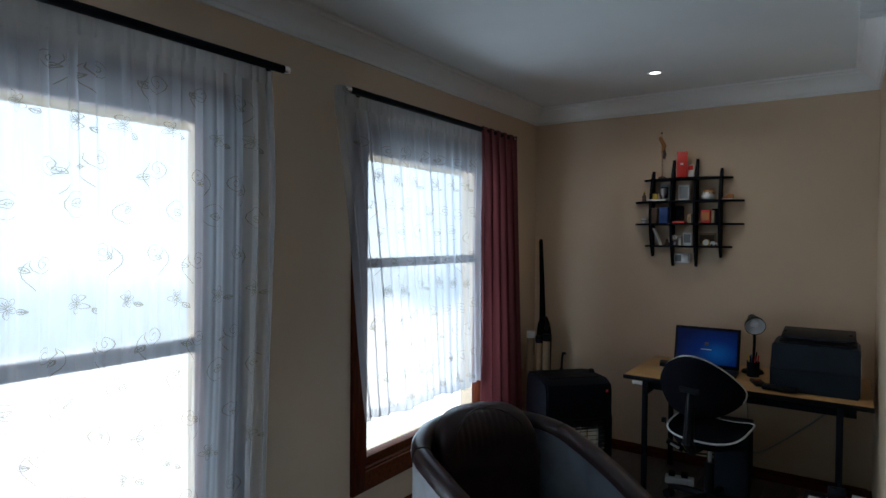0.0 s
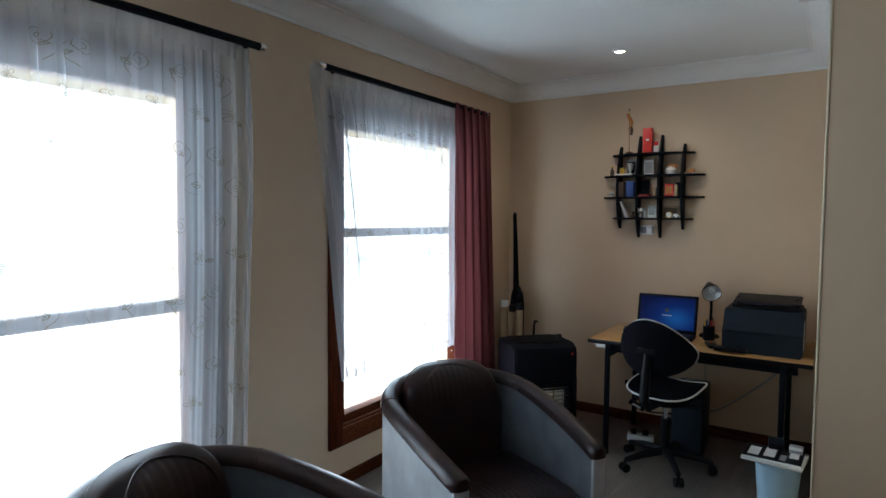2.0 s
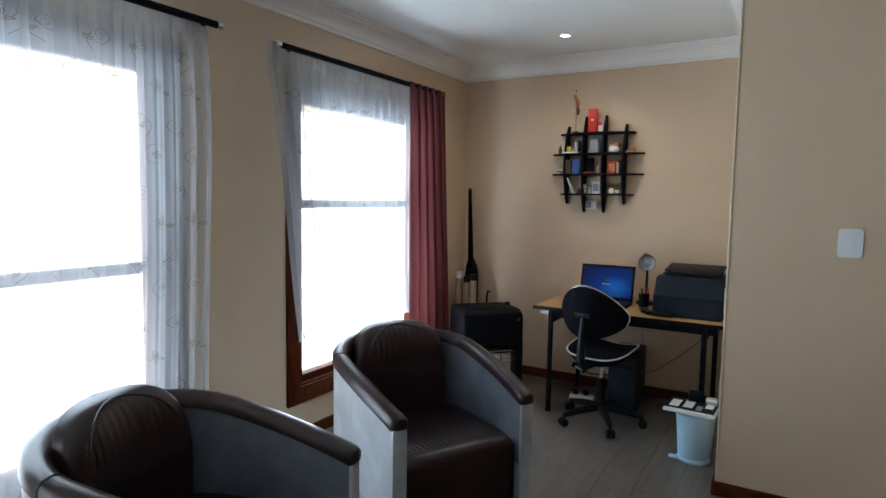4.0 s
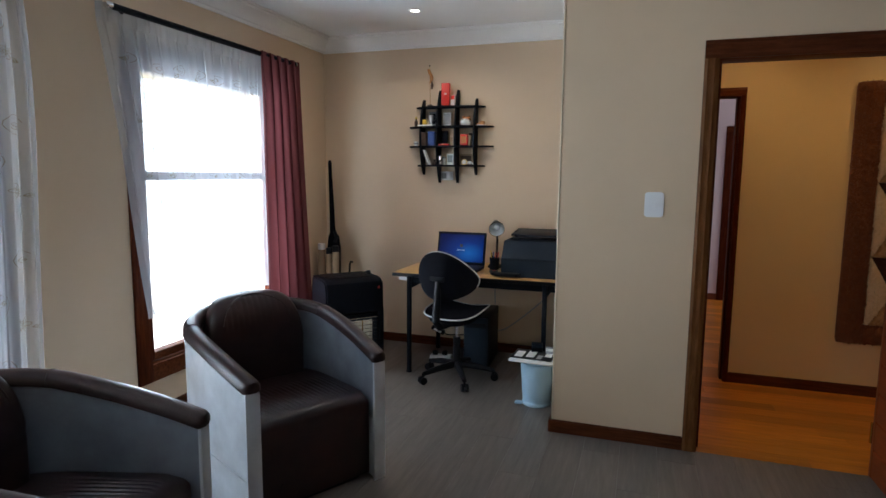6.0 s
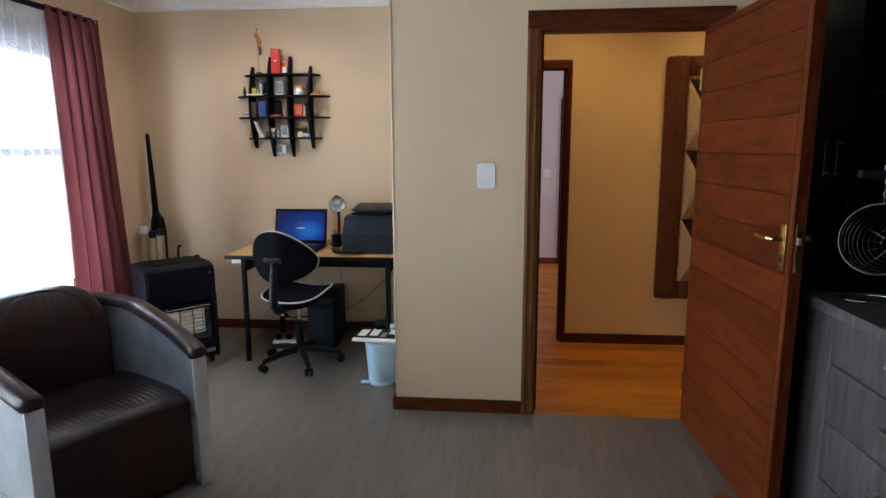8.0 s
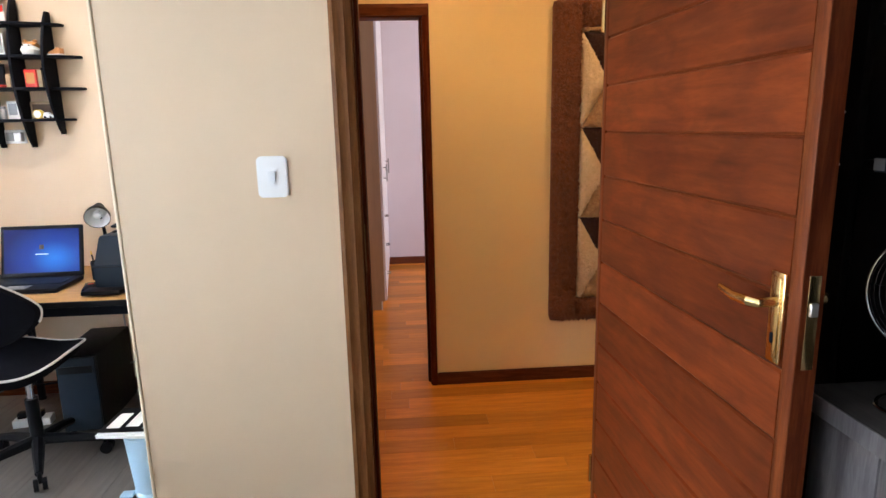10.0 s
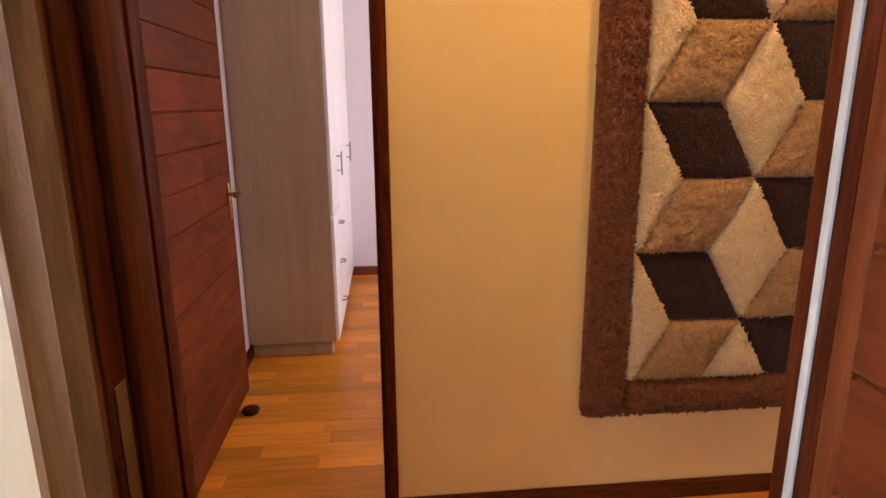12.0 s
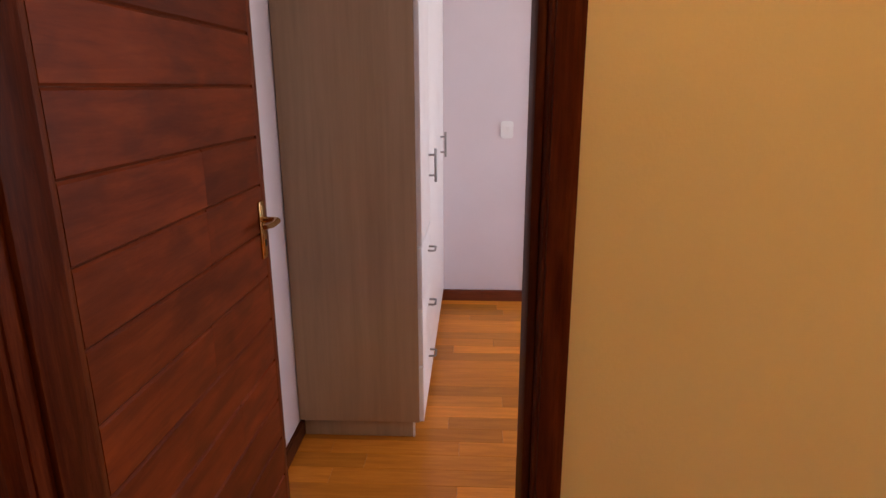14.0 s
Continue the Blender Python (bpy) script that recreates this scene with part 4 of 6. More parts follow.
    # seat: a deep block with rounded front and shallow ribs across the top
    def seat(u, v):
        x = 2 * u - 1
        w = 1 - abs(2 * u - 1) ** 6
        if v < 0.42:
            k = v / 0.42
            return (x * (W - 0.063), -D + 0.035 - 0.012 * math.sin(k * math.pi) * w, 0.03 + 0.335 * k)
        if v < 0.55:
            a = (v - 0.42) / 0.13 * math.pi / 2
            return (x * (W - 0.063), -D + 0.095 - 0.06 * math.cos(a), 0.365 + 0.05 * math.sin(a) * (0.7 + 0.3 * w))
        k = (v - 0.55) / 0.45
        rib = 0.0042 * abs(math.sin(u * math.pi * 24)) * max(0.0, min(1.0, k * 12, (0.62 - k) * 8)) * (1 if abs(x) < 0.86 else 0)
        y = -D + 0.095 + (2 * D - 0.26) * k
        return (x * (W - 0.063 + bow(y)), y, 0.400 + 0.015 * w - 0.02 * k + rib)
    part("seat", sheet(bmesh.new(), 144, 44, seat), LEATHER, c, "ribbed dark brown leather seat", smooth=80)
    part("plinth", boxed(-0.24, 0.24, -D + 0.06, 0.20, 0.0, 0.12, 0.01), BLACK, c)
    # back cushion: a fat dome that leans on the back of the shell
    def pad(u, v):
        a = (u - 0.5) * math.pi
        lift = v if v < 0.55 else 0.55 + 0.45 * math.sin((v - 0.55) / 0.45 * math.pi / 2) * 0.92
        half = W - 0.085 if v < 0.45 else (W - 0.085) * math.sqrt(max(0.0, 1 - ((v - 0.45) / 0.5505) ** 2)) ** 0.9
        half = max(half, 0.02)
        edge = math.cos(a) ** 0.5
        thick = 0.155 * edge * max(0.0, math.cos(max(0.0, v - 0.40) / 0.60 * math.pi / 2)) ** 0.55
        y = D - 0.09 - 0.16 * (math.sin(a) * half) ** 2 / 0.07 * 0.55 - thick
        x = math.sin(a) * half
        inside = 1 - ((u - 0.5) / 0.27) ** 2 - ((v - 0.64) / 0.29) ** 2
        rib = 0.0032 * (1 - abs(math.cos(x * math.pi / 0.030)) ** 3) * max(0.0, min(1.0, inside * 6, (v - 0.58) * 14))
        crease = 0.0007 * math.sin(v * 46 + 2 * math.sin(x * 14)) * max(0.0, 1 - abs(v - 0.40) / 0.22)
        return (x, y - rib - crease, 0.395 + 0.448 * lift)
    back = part("back_cushion", sheet(bmesh.new(), 110, 60, pad), LEATHER, c, "plump dark brown leather back cushion with an arched seam", smooth=120)
    def rear(u, v):
        p = pad(u, v)
        return (p[0], D - 0.09 - 0.088 * p[0] ** 2 / 0.07 + 0.010 * math.cos((u - 0.5) * math.pi), p[2])
    part("cushion_back", sheet(bmesh.new(), 40, 40, rear), LEATHER, back, smooth=120)
    arch = [tuple(Vector(pad(0.5 + 0.27 * math.cos(math.pi * k / 24), 0.64 + 0.29 * math.sin(math.pi * k / 24))) + Vector((0, -0.002, 0))) for k in range(25)]
    part("piping", tube(bmesh.new(), arch, 0.004, 8), LEATHER, back)
    return c


armchair(pose(-1.198, -0.876, 0, 0, 0, 61), "dark brown leather tub armchair with aluminium sides, nearer the desk", 0.338, 0.41)
armchair(pose(-1.267, -2.063, 0, 0, 0, 106), "dark brown leather tub armchair with aluminium sides, by the voile curtain", 0.338, 0.41)

# ---------- desk corner ----------
desk = thing("desk", pose(0, 0, 0), "oak-topped desk with black edging on thin black metal legs", "desk")
DZ = 0.728
part("desktop", boxed(-1.254, -0.020, 0.665, 1.375, DZ - 0.024, DZ, 0.004), DESKTOP, desk, "oak laminate desk top")
part("edge_band", boxed(-1.256, -0.018, 0.656, 0.666, DZ - 0.026, DZ - 0.001, 0.003), BLACK, desk, "black plastic edging")
part("apron", boxed(-1.15, -0.09, 0.690, 0.715, DZ - 0.075, DZ - 0.0245, 0.003), BLACKMETAL, desk)
part("apron", boxed(-1.16, -0.09, 1.30, 1.325, DZ - 0.075, DZ - 0.0245, 0.003), BLACKMETAL, desk)
for x in (-1.128, -0.16):
    for y in (0.672, 1.32):
        part("leg", boxed(x - 0.015, x + 0.015, y - 0.015, y + 0.015, 0.012, DZ - 0.0245, 0.005), BLACKMETAL, desk)
        part("foot", lathe(bmesh.new(), [(0, 0), (0.020, 0), (0.022, 0.006), (0.016, 0.014), (0, 0.014)], 14, (x, y, 0)), BLACK, desk)
    part("side_rail", boxed(x - 0.012, x + 0.012, 0.688, 1.305, DZ - 0.11, DZ - 0.076, 0.003), BLACKMETAL, desk)
part("label_tag", boxed(-1.200, -1.140, 0.6535, 0.6555, DZ - 0.050, DZ - 0.028, 0.0005), PAPER, desk, "small white stuck-on tag")

lap = thing("laptop", pose(-0.862, 0.93, DZ, 0, 0, 1), "open black laptop with a blue start screen on the desk", "laptop")
part("base", boxed(-0.19, 0.19, -0.13, 0.12, 0.003, 0.024, 0.006), BLACK, lap)
part("keyboard", boxed(-0.165, 0.165, -0.04, 0.095, 0.0245, 0.0275, 0.001), SLATE, lap)
part("touchpad", boxed(-0.05, 0.05, -0.118, -0.055, 0.0243, 0.0252, 0.0005), GREYPL, lap)
lid = part("screen", boxed(-0.19, 0.19, -0.006, 0.006, 0.0, 0.250, 0.005), BLACK, lap)
lid.matrix_basis = pose(0, 0.122, 0.022, -14, 0, 0)
m, t, b = nodes("laptop_display")
tc = t.nodes.new("ShaderNodeTexCoord")
gr = t.nodes.new("ShaderNodeTexGradient")
gr.gradient_type = 'SPHERICAL'
mp = t.nodes.new("ShaderNodeMapping")
mp.inputs["Scale"].default_value = (4.2, 1, 6.0)
mp.inputs["Location"].default_value = (-0.25, 0, -0.55)
link(t, tc.outputs["Object"], mp.inputs["Vector"])
link(t, mp.outputs[0], gr.inputs["Vector"])
colr = ramp(t, gr.outputs["Fac"], [(0.0, (0.001, 0.006, 0.075)), (0.5, (0.002, 0.030, 0.22)), (1.0, (0.01, 0.16, 0.55))])
link(t, colr, b.inputs["Emission Color"])
b.inputs["Base Color"].default_value = (0.005, 0.005, 0.01, 1)
b.inputs["Emission Strength"].default_value = 0.55
b.inputs["Roughness"].default_value = 0.4
b.inputs["Specular IOR Level"].default_value = 0.15
SCREEN = m
part("display", boxed(-0.173, 0.173, -0.0075, -0.0062, 0.022, 0.232), SCREEN, lid, "glowing blue display")
part("login_tile", boxed(-0.011, 0.011, -0.0085, -0.0076, 0.134, 0.156, 0.0003), BROWN, lid, "small brown picture tile")
part("caption_bar", boxed(-0.030, 0.030, -0.0085, -0.0076, 0.108, 0.113), PAPER, lid)

ex = thing("external_drive", pose(-1.10, 1.08, DZ, 0, 0, 12), "small black box lying on the desk", "box")
part("body", boxed(-0.045, 0.045, -0.06, 0.06, 0, 0.022, 0.004), BLACK, ex)
part("lid_seam", boxed(-0.0455, 0.0455, -0.0605, 0.0605, 0.010, 0.012), SLATE, ex)
nb = thing("paper_pad", pose(-1.02, 0.93, DZ, 0, 0, -10), "small white pad of paper on the desk", "note pad")
part("sheets", boxed(-0.05, 0.05, -0.07, 0.07, 0, 0.014, 0.001), PAPER, nb)
part("cover", boxed(-0.051, 0.051, -0.071, 0.071, 0.014, 0.016, 0.0005), GREYPL, nb)

# anglepoise lamp
dlamp = thing("desk_lamp", pose(-0.615, 1.17, DZ), "small black desk lamp with a silver-lined shade", "desk lamp")
part("base", lathe(bmesh.new(), [(0, 0), (0.062, 0), (0.064, 0.008), (0.052, 0.020), (0.016, 0.026), (0, 0.026)], 28), BLACK, dlamp)
part("stem", tube(bmesh.new(), [(0, 0, 0.02), (0.004, 0.004, 0.09), (0.006, 0.01, 0.20), (0.004, 0.0, 0.275), (0.0, -0.02, 0.315)], 0.0085, 10), BLACK, dlamp)
shade = part("shade", lathe(bmesh.new(), [(0.0, 0.066), (0.020, 0.066), (0.024, 0.058), (0.026, 0.030), (0.040, 0.010), (0.056, -0.030), (0.058, -0.052), (0.0555, -0.052), (0.053, -0.030), (0.037, 0.008), (0.0, 0.014)], 28), BLACK, dlamp)
shade.matrix_basis = pose(0.004, -0.026, 0.315, -68, 0, 18)
part("reflector", lathe(bmesh.new(), [(0.0545, -0.051), (0.052, -0.030), (0.036, 0.006), (0.0, 0.012)], 28), WHITEPL, shade, "silver inside of the shade")
part("bulb", lathe(bmesh.new(), [(0, -0.044), (0.016, -0.038), (0.022, -0.020), (0.014, 0.002), (0.010, 0.012)], 18), WHITEPL, shade)

pens = thing("pen_pot", pose(-0.60, 1.06, DZ), "dark pen pot with pens and a red pencil", "pen pot")
part("pot", lathe(bmesh.new(), [(0, 0), (0.034, 0), (0.036, 0.09), (0.032, 0.09), (0.030, 0.006), (0, 0.006)], 20), BLACKMETAL, pens)
rp = random.Random(8)
for k, mt in enumerate((RED, BLACK, BLUE, YELLOW, BLACK, RED)):
    a = k * 1.05
    part("pen", tube(bmesh.new(), [(0.012 * math.cos(a), 0.012 * math.sin(a), 0.007), (0.030 * math.cos(a), 0.030 * math.sin(a), 0.125 + 0.02 * rp.random())], 0.0036, 8), mt, pens)
ph = thing("desk_phone", pose(-0.55, 0.86, DZ, 0, 0, 20), "small dark handset lying on the desk", "handset")
part("body", boxed(-0.03, 0.03, -0.07, 0.07, 0, 0.018, 0.006), BLACK, ph)
part("red_button", boxed(-0.012, 0.012, 0.02, 0.035, 0.018, 0.021, 0.001), RED, ph)

# printer with a sheet feeder
prt = thing("printer", pose(-0.28, 0.985, DZ), "large dark slate multifunction printer with a lid tray", "printer")
bm = prism(bmesh.new(), [(-0.215, 0.0), (0.215, 0.0), (0.215, 0.215), (0.17, 0.245), (-0.13, 0.245), (-0.185, 0.16), (-0.215, 0.13)], "x", -0.205, 0.205, 0.008)
part("body", bm, SLATE, prt)
part("seam", boxed(-0.207, 0.207, -0.217, 0.10, 0.118, 0.122), BLACK, prt)
part("front_tray", boxed(-0.235, -0.07, -0.285, -0.20, 0.010, 0.030, 0.004), BLACK, prt)
part("scanner_lid", boxed(-0.175, 0.19, -0.06, 0.20, 0.247, 0.256, 0.003), BLACK, prt, "black scanner lid")
ft = part("feeder_tray", boxed(-0.165, 0.185, -0.14, 0.12, 0.0, 0.012, 0.005), BLACK, prt, "black paper feeder tray")
ft.matrix_basis = pose(0, 0.05, 0.286, 5, 0, 0)
for x in (-0.15, 0.16):
    part("paper_guide", boxed(x - 0.008, x + 0.008, 0.02, 0.12, 0.256, 0.302, 0.003), BLACK, prt)
part("feeder_lip", tube(bmesh.new(), [(-0.13, -0.085, 0.283), (-0.05, -0.105, 0.279), (0.08, -0.105, 0.279), (0.15, -0.085, 0.283)], 0.006, 8), SLATE, prt)
part("paper", boxed(0.2055, 0.2075, -0.19, -0.10, 0.04, 0.20), PAPER, prt, "sheet of white paper at the side")

# swivel chair
oc = thing("office_chair", pose(-0.762, 0.655, 0, 0, 0, -12), "black swivel chair with white piping and a curved backrest", "office chair")
for k in range(5):
    a = math.radians(23 + 72 * k)
    dx, dy = math.cos(a), math.sin(a)
    part("base_arm", tube(bmesh.new(), [(0.02 * dx, 0.02 * dy, 0.105), (0.15 * dx, 0.15 * dy, 0.092), (0.262 * dx, 0.262 * dy, 0.070)], [0.026, 0.022, 0.015], 8), BLACK, oc)
    cst = part("caster", tube(bmesh.new(), [(0.268 * dx - 0.024 * dy, 0.268 * dy + 0.024 * dx, 0.026), (0.268 * dx - 0.007 * dy, 0.268 * dy + 0.007 * dx, 0.026)], 0.026, 16), BLACK, oc)
    part("wheel", tube(bmesh.new(), [(0.268 * dx + 0.007 * dy, 0.268 * dy - 0.007 * dx, 0.026), (0.268 * dx + 0.024 * dy, 0.268 * dy - 0.024 * dx, 0.026)], 0.026, 16), BLACK, cst)
    part("fork", tube(bmesh.new(), [(0.262 * dx, 0.262 * dy, 0.03), (0.262 * dx, 0.262 * dy, 0.078)], 0.009, 8), BLACK, cst)
part("gas_lift", tube(bmesh.new(), [(0, 0, 0.09), (0, 0, 0.30)], 0.026, 14), BLACK, oc)
part("piston", tube(bmesh.new(), [(0, 0, 0.27), (0, 0, 0.43)], 0.015, 14), CHROME, oc, "chrome gas-lift piston")
part("mechanism", boxed(-0.075, 0.075, -0.12, 0.09, 0.405, 0.445, 0.012), BLACK, oc)


def rounded(u, v, a, b, p):
    """A superellipse disc: u round, v outwards."""
    c, s = math.cos(u * 2 * math.pi), math.sin(u * 2 * math.pi)
    return a * v * math.copysign(abs(c) ** p, c), b * v * math.copysign(abs(s) ** p, s)


def seat_top(x, y):
    return 0.490 + 0.050 * (x / 0.21) ** 2 * (0.55 + 1.6 * y) + 0.10 * y - 0.020 * max(0.0, y / 0.21) ** 2


bm = bmesh.new()
sheet(bm, 40, 8, lambda u, v: (lambda x, y: (x, y, seat_top(x, y)))(*rounded(u, max(v, 0.001), 0.203, 0.205, 0.68)))
sheet(bm, 40, 4, lambda u, v: (lambda x, y: (x * (1 - 0.14 * v), y * (1 - 0.14 * v), seat_top(x, y) - 0.052 * v))(*rounded(u, 1.0, 0.203, 0.205, 0.68)))
sheet(bm, 40, 3, lambda u, v: (lambda x, y: (x * 0.86, y * 0.86, seat_top(x, y) * (1 - 0.0) - 0.052))(*rounded(u, max(1 - v, 0.001), 0.203, 0.205, 0.68)))
st = part("seat", bm, BLACKCLOTH, oc, "black upholstered saddle seat", smooth=60)
part("piping", tube(bmesh.new(), [(lambda x, y: (x, y, seat_top(x, y) - 0.002))(*rounded(k / 48, 1.012, 0.203, 0.205, 0.68)) for k in range(48)], 0.0055, 8, True), PIPING, st, "white piping round the seat")
part("back_stem", tube(bmesh.new(), [(0, -0.10, 0.415), (0, -0.235, 0.42), (0, -0.285, 0.47), (0, -0.270, 0.62), (0, -0.255, 0.76)], [0.022, 0.026, 0.028, 0.026, 0.020], 10), BLACK, oc)


def back_at(x, z):
    return -0.250 + 2.3 * x * x - 0.025 * (z / 0.16)


def backline(u, k):
    """A backrest with a hump in the middle of its top, lower rounded wings and a full lower edge."""
    c, w = math.cos(u * 2 * math.pi), math.sin(u * 2 * math.pi)
    x = 0.226 * math.copysign(abs(c) ** 0.92, c)
    t = min(1.0, abs(x) / 0.226)
    z = 0.112 * (1 - t * t) ** 1.3 + 0.068 * (1 - t ** 4) ** 0.5 if w > 0 else -0.150 * (1 - t * t) ** 0.5
    return x * k, z * k - 0.028


bm = bmesh.new()
sheet(bm, 44, 8, lambda u, v: (lambda x, z: (x, back_at(x, z) + 0.022, 0.775 + z))(*backline(u, max(v, 0.001))))
sheet(bm, 44, 8, lambda u, v: (lambda x, z: (x, back_at(x, z) - 0.018 - 0.012 * (1 - v * v), 0.775 + z))(*backline(u, max(v, 0.001))))
sheet(bm, 44, 2, lambda u, v: (lambda x, z: (x, back_at(x, z) - 0.018 + 0.040 * v, 0.775 + z))(*backline(u, 1.0)))
bk = part("backrest", bm, BLACKCLOTH, oc, "black upholstered backrest", smooth=60)
part("piping", tube(bmesh.new(), [(lambda x, z: (x, back_at(x, z) + 0.010, 0.775 + z))(*backline(k / 52, 1.015)) for k in range(-3, 30)], 0.0042, 8), PIPING, bk, "white piping round the backrest")
part("stem_plate", boxed(-0.055, 0.055, -0.285, -0.262, 0.735, 0.765, 0.006), BLACK, oc)

# tower, power strip and cables under the desk
pc = thing("computer_tower", pose(-0.70, 1.10, 0, 0, 0, 4), "black computer tower under the desk", "computer")
part("case", boxed(-0.095, 0.095, -0.21, 0.21, 0.012, 0.40, 0.006), BLACK, pc)
part("front_panel", boxed(-0.088, 0.088, -0.224, -0.209, 0.02, 0.392, 0.006), SLATE, pc)
part("drive_bay", boxed(-0.075, 0.075, -0.227, -0.223, 0.315, 0.350, 0.001), BLACK, pc)
for x in (-0.07, 0.07):
    for y in (-0.18, 0.18):
        part("foot", lathe(bmesh.new(), [(0, 0), (0.014, 0), (0.014, 0.012), (0, 0.012)], 12, (x, y, 0)), BLACK, pc)
ps = thing("power_strip", pose(-1.0, 1.02, 0, 0, 0, 10), "white power strip with plugs on the floor under the desk", "power strip")
part("body", boxed(-0.085, 0.085, -0.035, 0.035, 0.0, 0.040, 0.006), WHITEPL, ps)
for x in (-0.045, 0.03):
    part("plug", boxed(x - 0.020, x + 0.020, -0.020, 0.020, 0.040, 0.072, 0.006), BLACK, ps)


def cable(pts, label, mat=BLACK, radius=0.004):
    c = thing("cable", pose(*pts[0]), label, "cable", "cables under the desk")
    p0 = Vector(pts[0])
    fine = []
    P = [Vector(p) - p0 for p in pts]
    for i in range(len(P) - 1):
        a, b2, c2, d2 = P[max(i - 1, 0)], P[i], P[i + 1], P[min(i + 2, len(P) - 1)]
        for k in range(6):
            s = k / 6
            fine.append(0.5 * ((2 * b2) + (c2 - a) * s + (2 * a - 5 * b2 + 4 * c2 - d2) * s * s + (3 * b2 - a - 3 * c2 + d2) * s ** 3))
    fine.append(P[-1])
    part("lead", tube(bmesh.new(), fine, radius, 6), mat, c)
    part("plug", boxed(-0.014, 0.014, -0.014, 0.014, -0.012, 0.018, 0.004), mat, c)
    return c


cable([(-1.13, 1.25, 0.66), (-1.08, 1.20, 0.52), (-0.98, 1.12, 0.36), (-0.93, 1.08, 0.31), (-0.80, 1.15, 0.28)], "black power lead hanging behind the desk leg")
cable([(-1.12, 1.10, 0.36), (-1.06, 1.06, 0.30), (-0.99, 1.05, 0.22), (-0.95, 1.04, 0.20), (-0.82, 1.12, 0.19)], "black adaptor lead hanging under the desk", radius=0.005)
cable([(-0.15, 1.30, 0.64), (-0.24, 1.32, 0.50), (-0.40, 1.34, 0.34), (-0.55, 1.32, 0.22), (-0.62, 1.28, 0.20)], "grey cable sagging from the desk to the tower", GREYPL, 0.005)
cable([(-0.66, 1.36, 0.70), (-0.665, 1.37, 0.50), (-0.66, 1.37, 0.30), (-0.67, 1.35, 0.12)], "grey cable running down the wall", GREYPL)
ad = thing("power_adaptor", pose(-1.04, 1.06, 0.225, 0, 25, 10), "black power adaptor hanging from its lead", "adaptor")
part("brick", boxed(-0.055, 0.055, -0.022, 0.022, -0.015, 0.015, 0.006), BLACK, ad)
part("label_patch", boxed(-0.03, 0.03, -0.0235, -0.0215, -0.008, 0.008), PAPER, ad)

# pedal bin with magazines on it
bn = thing("pedal_bin", pose(-0.150, 0.385, 0), "pale blue plastic pedal bin beside the wall", "bin")
part("bucket", lathe(bmesh.new(), [(0, 0.018), (0.082, 0.018), (0.086, 0.03), (0.104, 0.262), (0.110, 0.268), (0.110, 0.276), (0.100, 0.276), (0.082, 0.03), (0, 0.024)], 32), BINBLUE, bn)
part("foot_ring", lathe(bmesh.new(), [(0.0, 0.0), (0.088, 0.0), (0.090, 0.012), (0.080, 0.030), (0.0, 0.030)], 32), BINBLUE, bn)
part("pedal", boxed(-0.125, -0.075, -0.075, -0.035, 0.006, 0.020, 0.005), BINBLUE, bn)
part("lid", lathe(bmesh.new(), [(0, 0.290), (0.070, 0.289), (0.105, 0.283), (0.112, 0.276), (0, 0.276)], 32), BINBLUE, bn)


def magazine(x, y, z, w, d, h, turn, cover, label, patches):
    g = thing("magazine", pose(x, y, z, 0, 0, turn), label, "magazine", "papers on the bin")
    part("pages", boxed(-w / 2, w / 2, -d / 2, d / 2, 0, h, 0.001), PAPER, g)
    part("cover", boxed(-w / 2 - 0.001, w / 2 + 0.001, -d / 2 - 0.001, d / 2 + 0.001, h, h + 0.0015), cover, g)
    for a, b2, c2, d2, mt in patches:
        part("cover_patch", boxed(a, b2, c2, d2, h + 0.0016, h + 0.0026), mt, g)
    return g


magazine(-0.165, 0.365, 0.290, 0.27, 0.21, 0.012, -6, PAPER, "white paper stack lying on the bin", [])
magazine(-0.170, 0.370, 0.3036, 0.255, 0.20, 0.010, -3, BLACK, "black-covered magazine with pale picture panels", [(-0.11, -0.06, -0.07, 0.05, PAPER), (-0.04, 0.01, -0.06, 0.08, PAPER), (0.03, 0.06, -0.08, 0.0, GREYPL), (0.07, 0.11, -0.02, 0.07, PAPER)])
bxx = thing("black_box", pose(-0.165, 0.45, 0.3153, 0, 0, 8), "small black box on the magazines", "box")
part("carton", boxed(-0.035, 0.035, -0.02, 0.02, 0, 0.055, 0.003), BLACK, bxx)
part("flap", boxed(-0.034, 0.034, -0.0215, -0.0195, 0.030, 0.054), SLATE, bxx)
bxx = thing("grey_box", pose(-0.075, 0.44, 0.3153, 0, 0, -4), "small grey box on the magazines", "box")
part("carton", boxed(-0.03, 0.03, -0.02, 0.02, 0, 0.035, 0.002), GREYPL, bxx)
part("flap", boxed(-0.029, 0.029, -0.0215, -0.0195, 0.018, 0.034), PAPER, bxx)

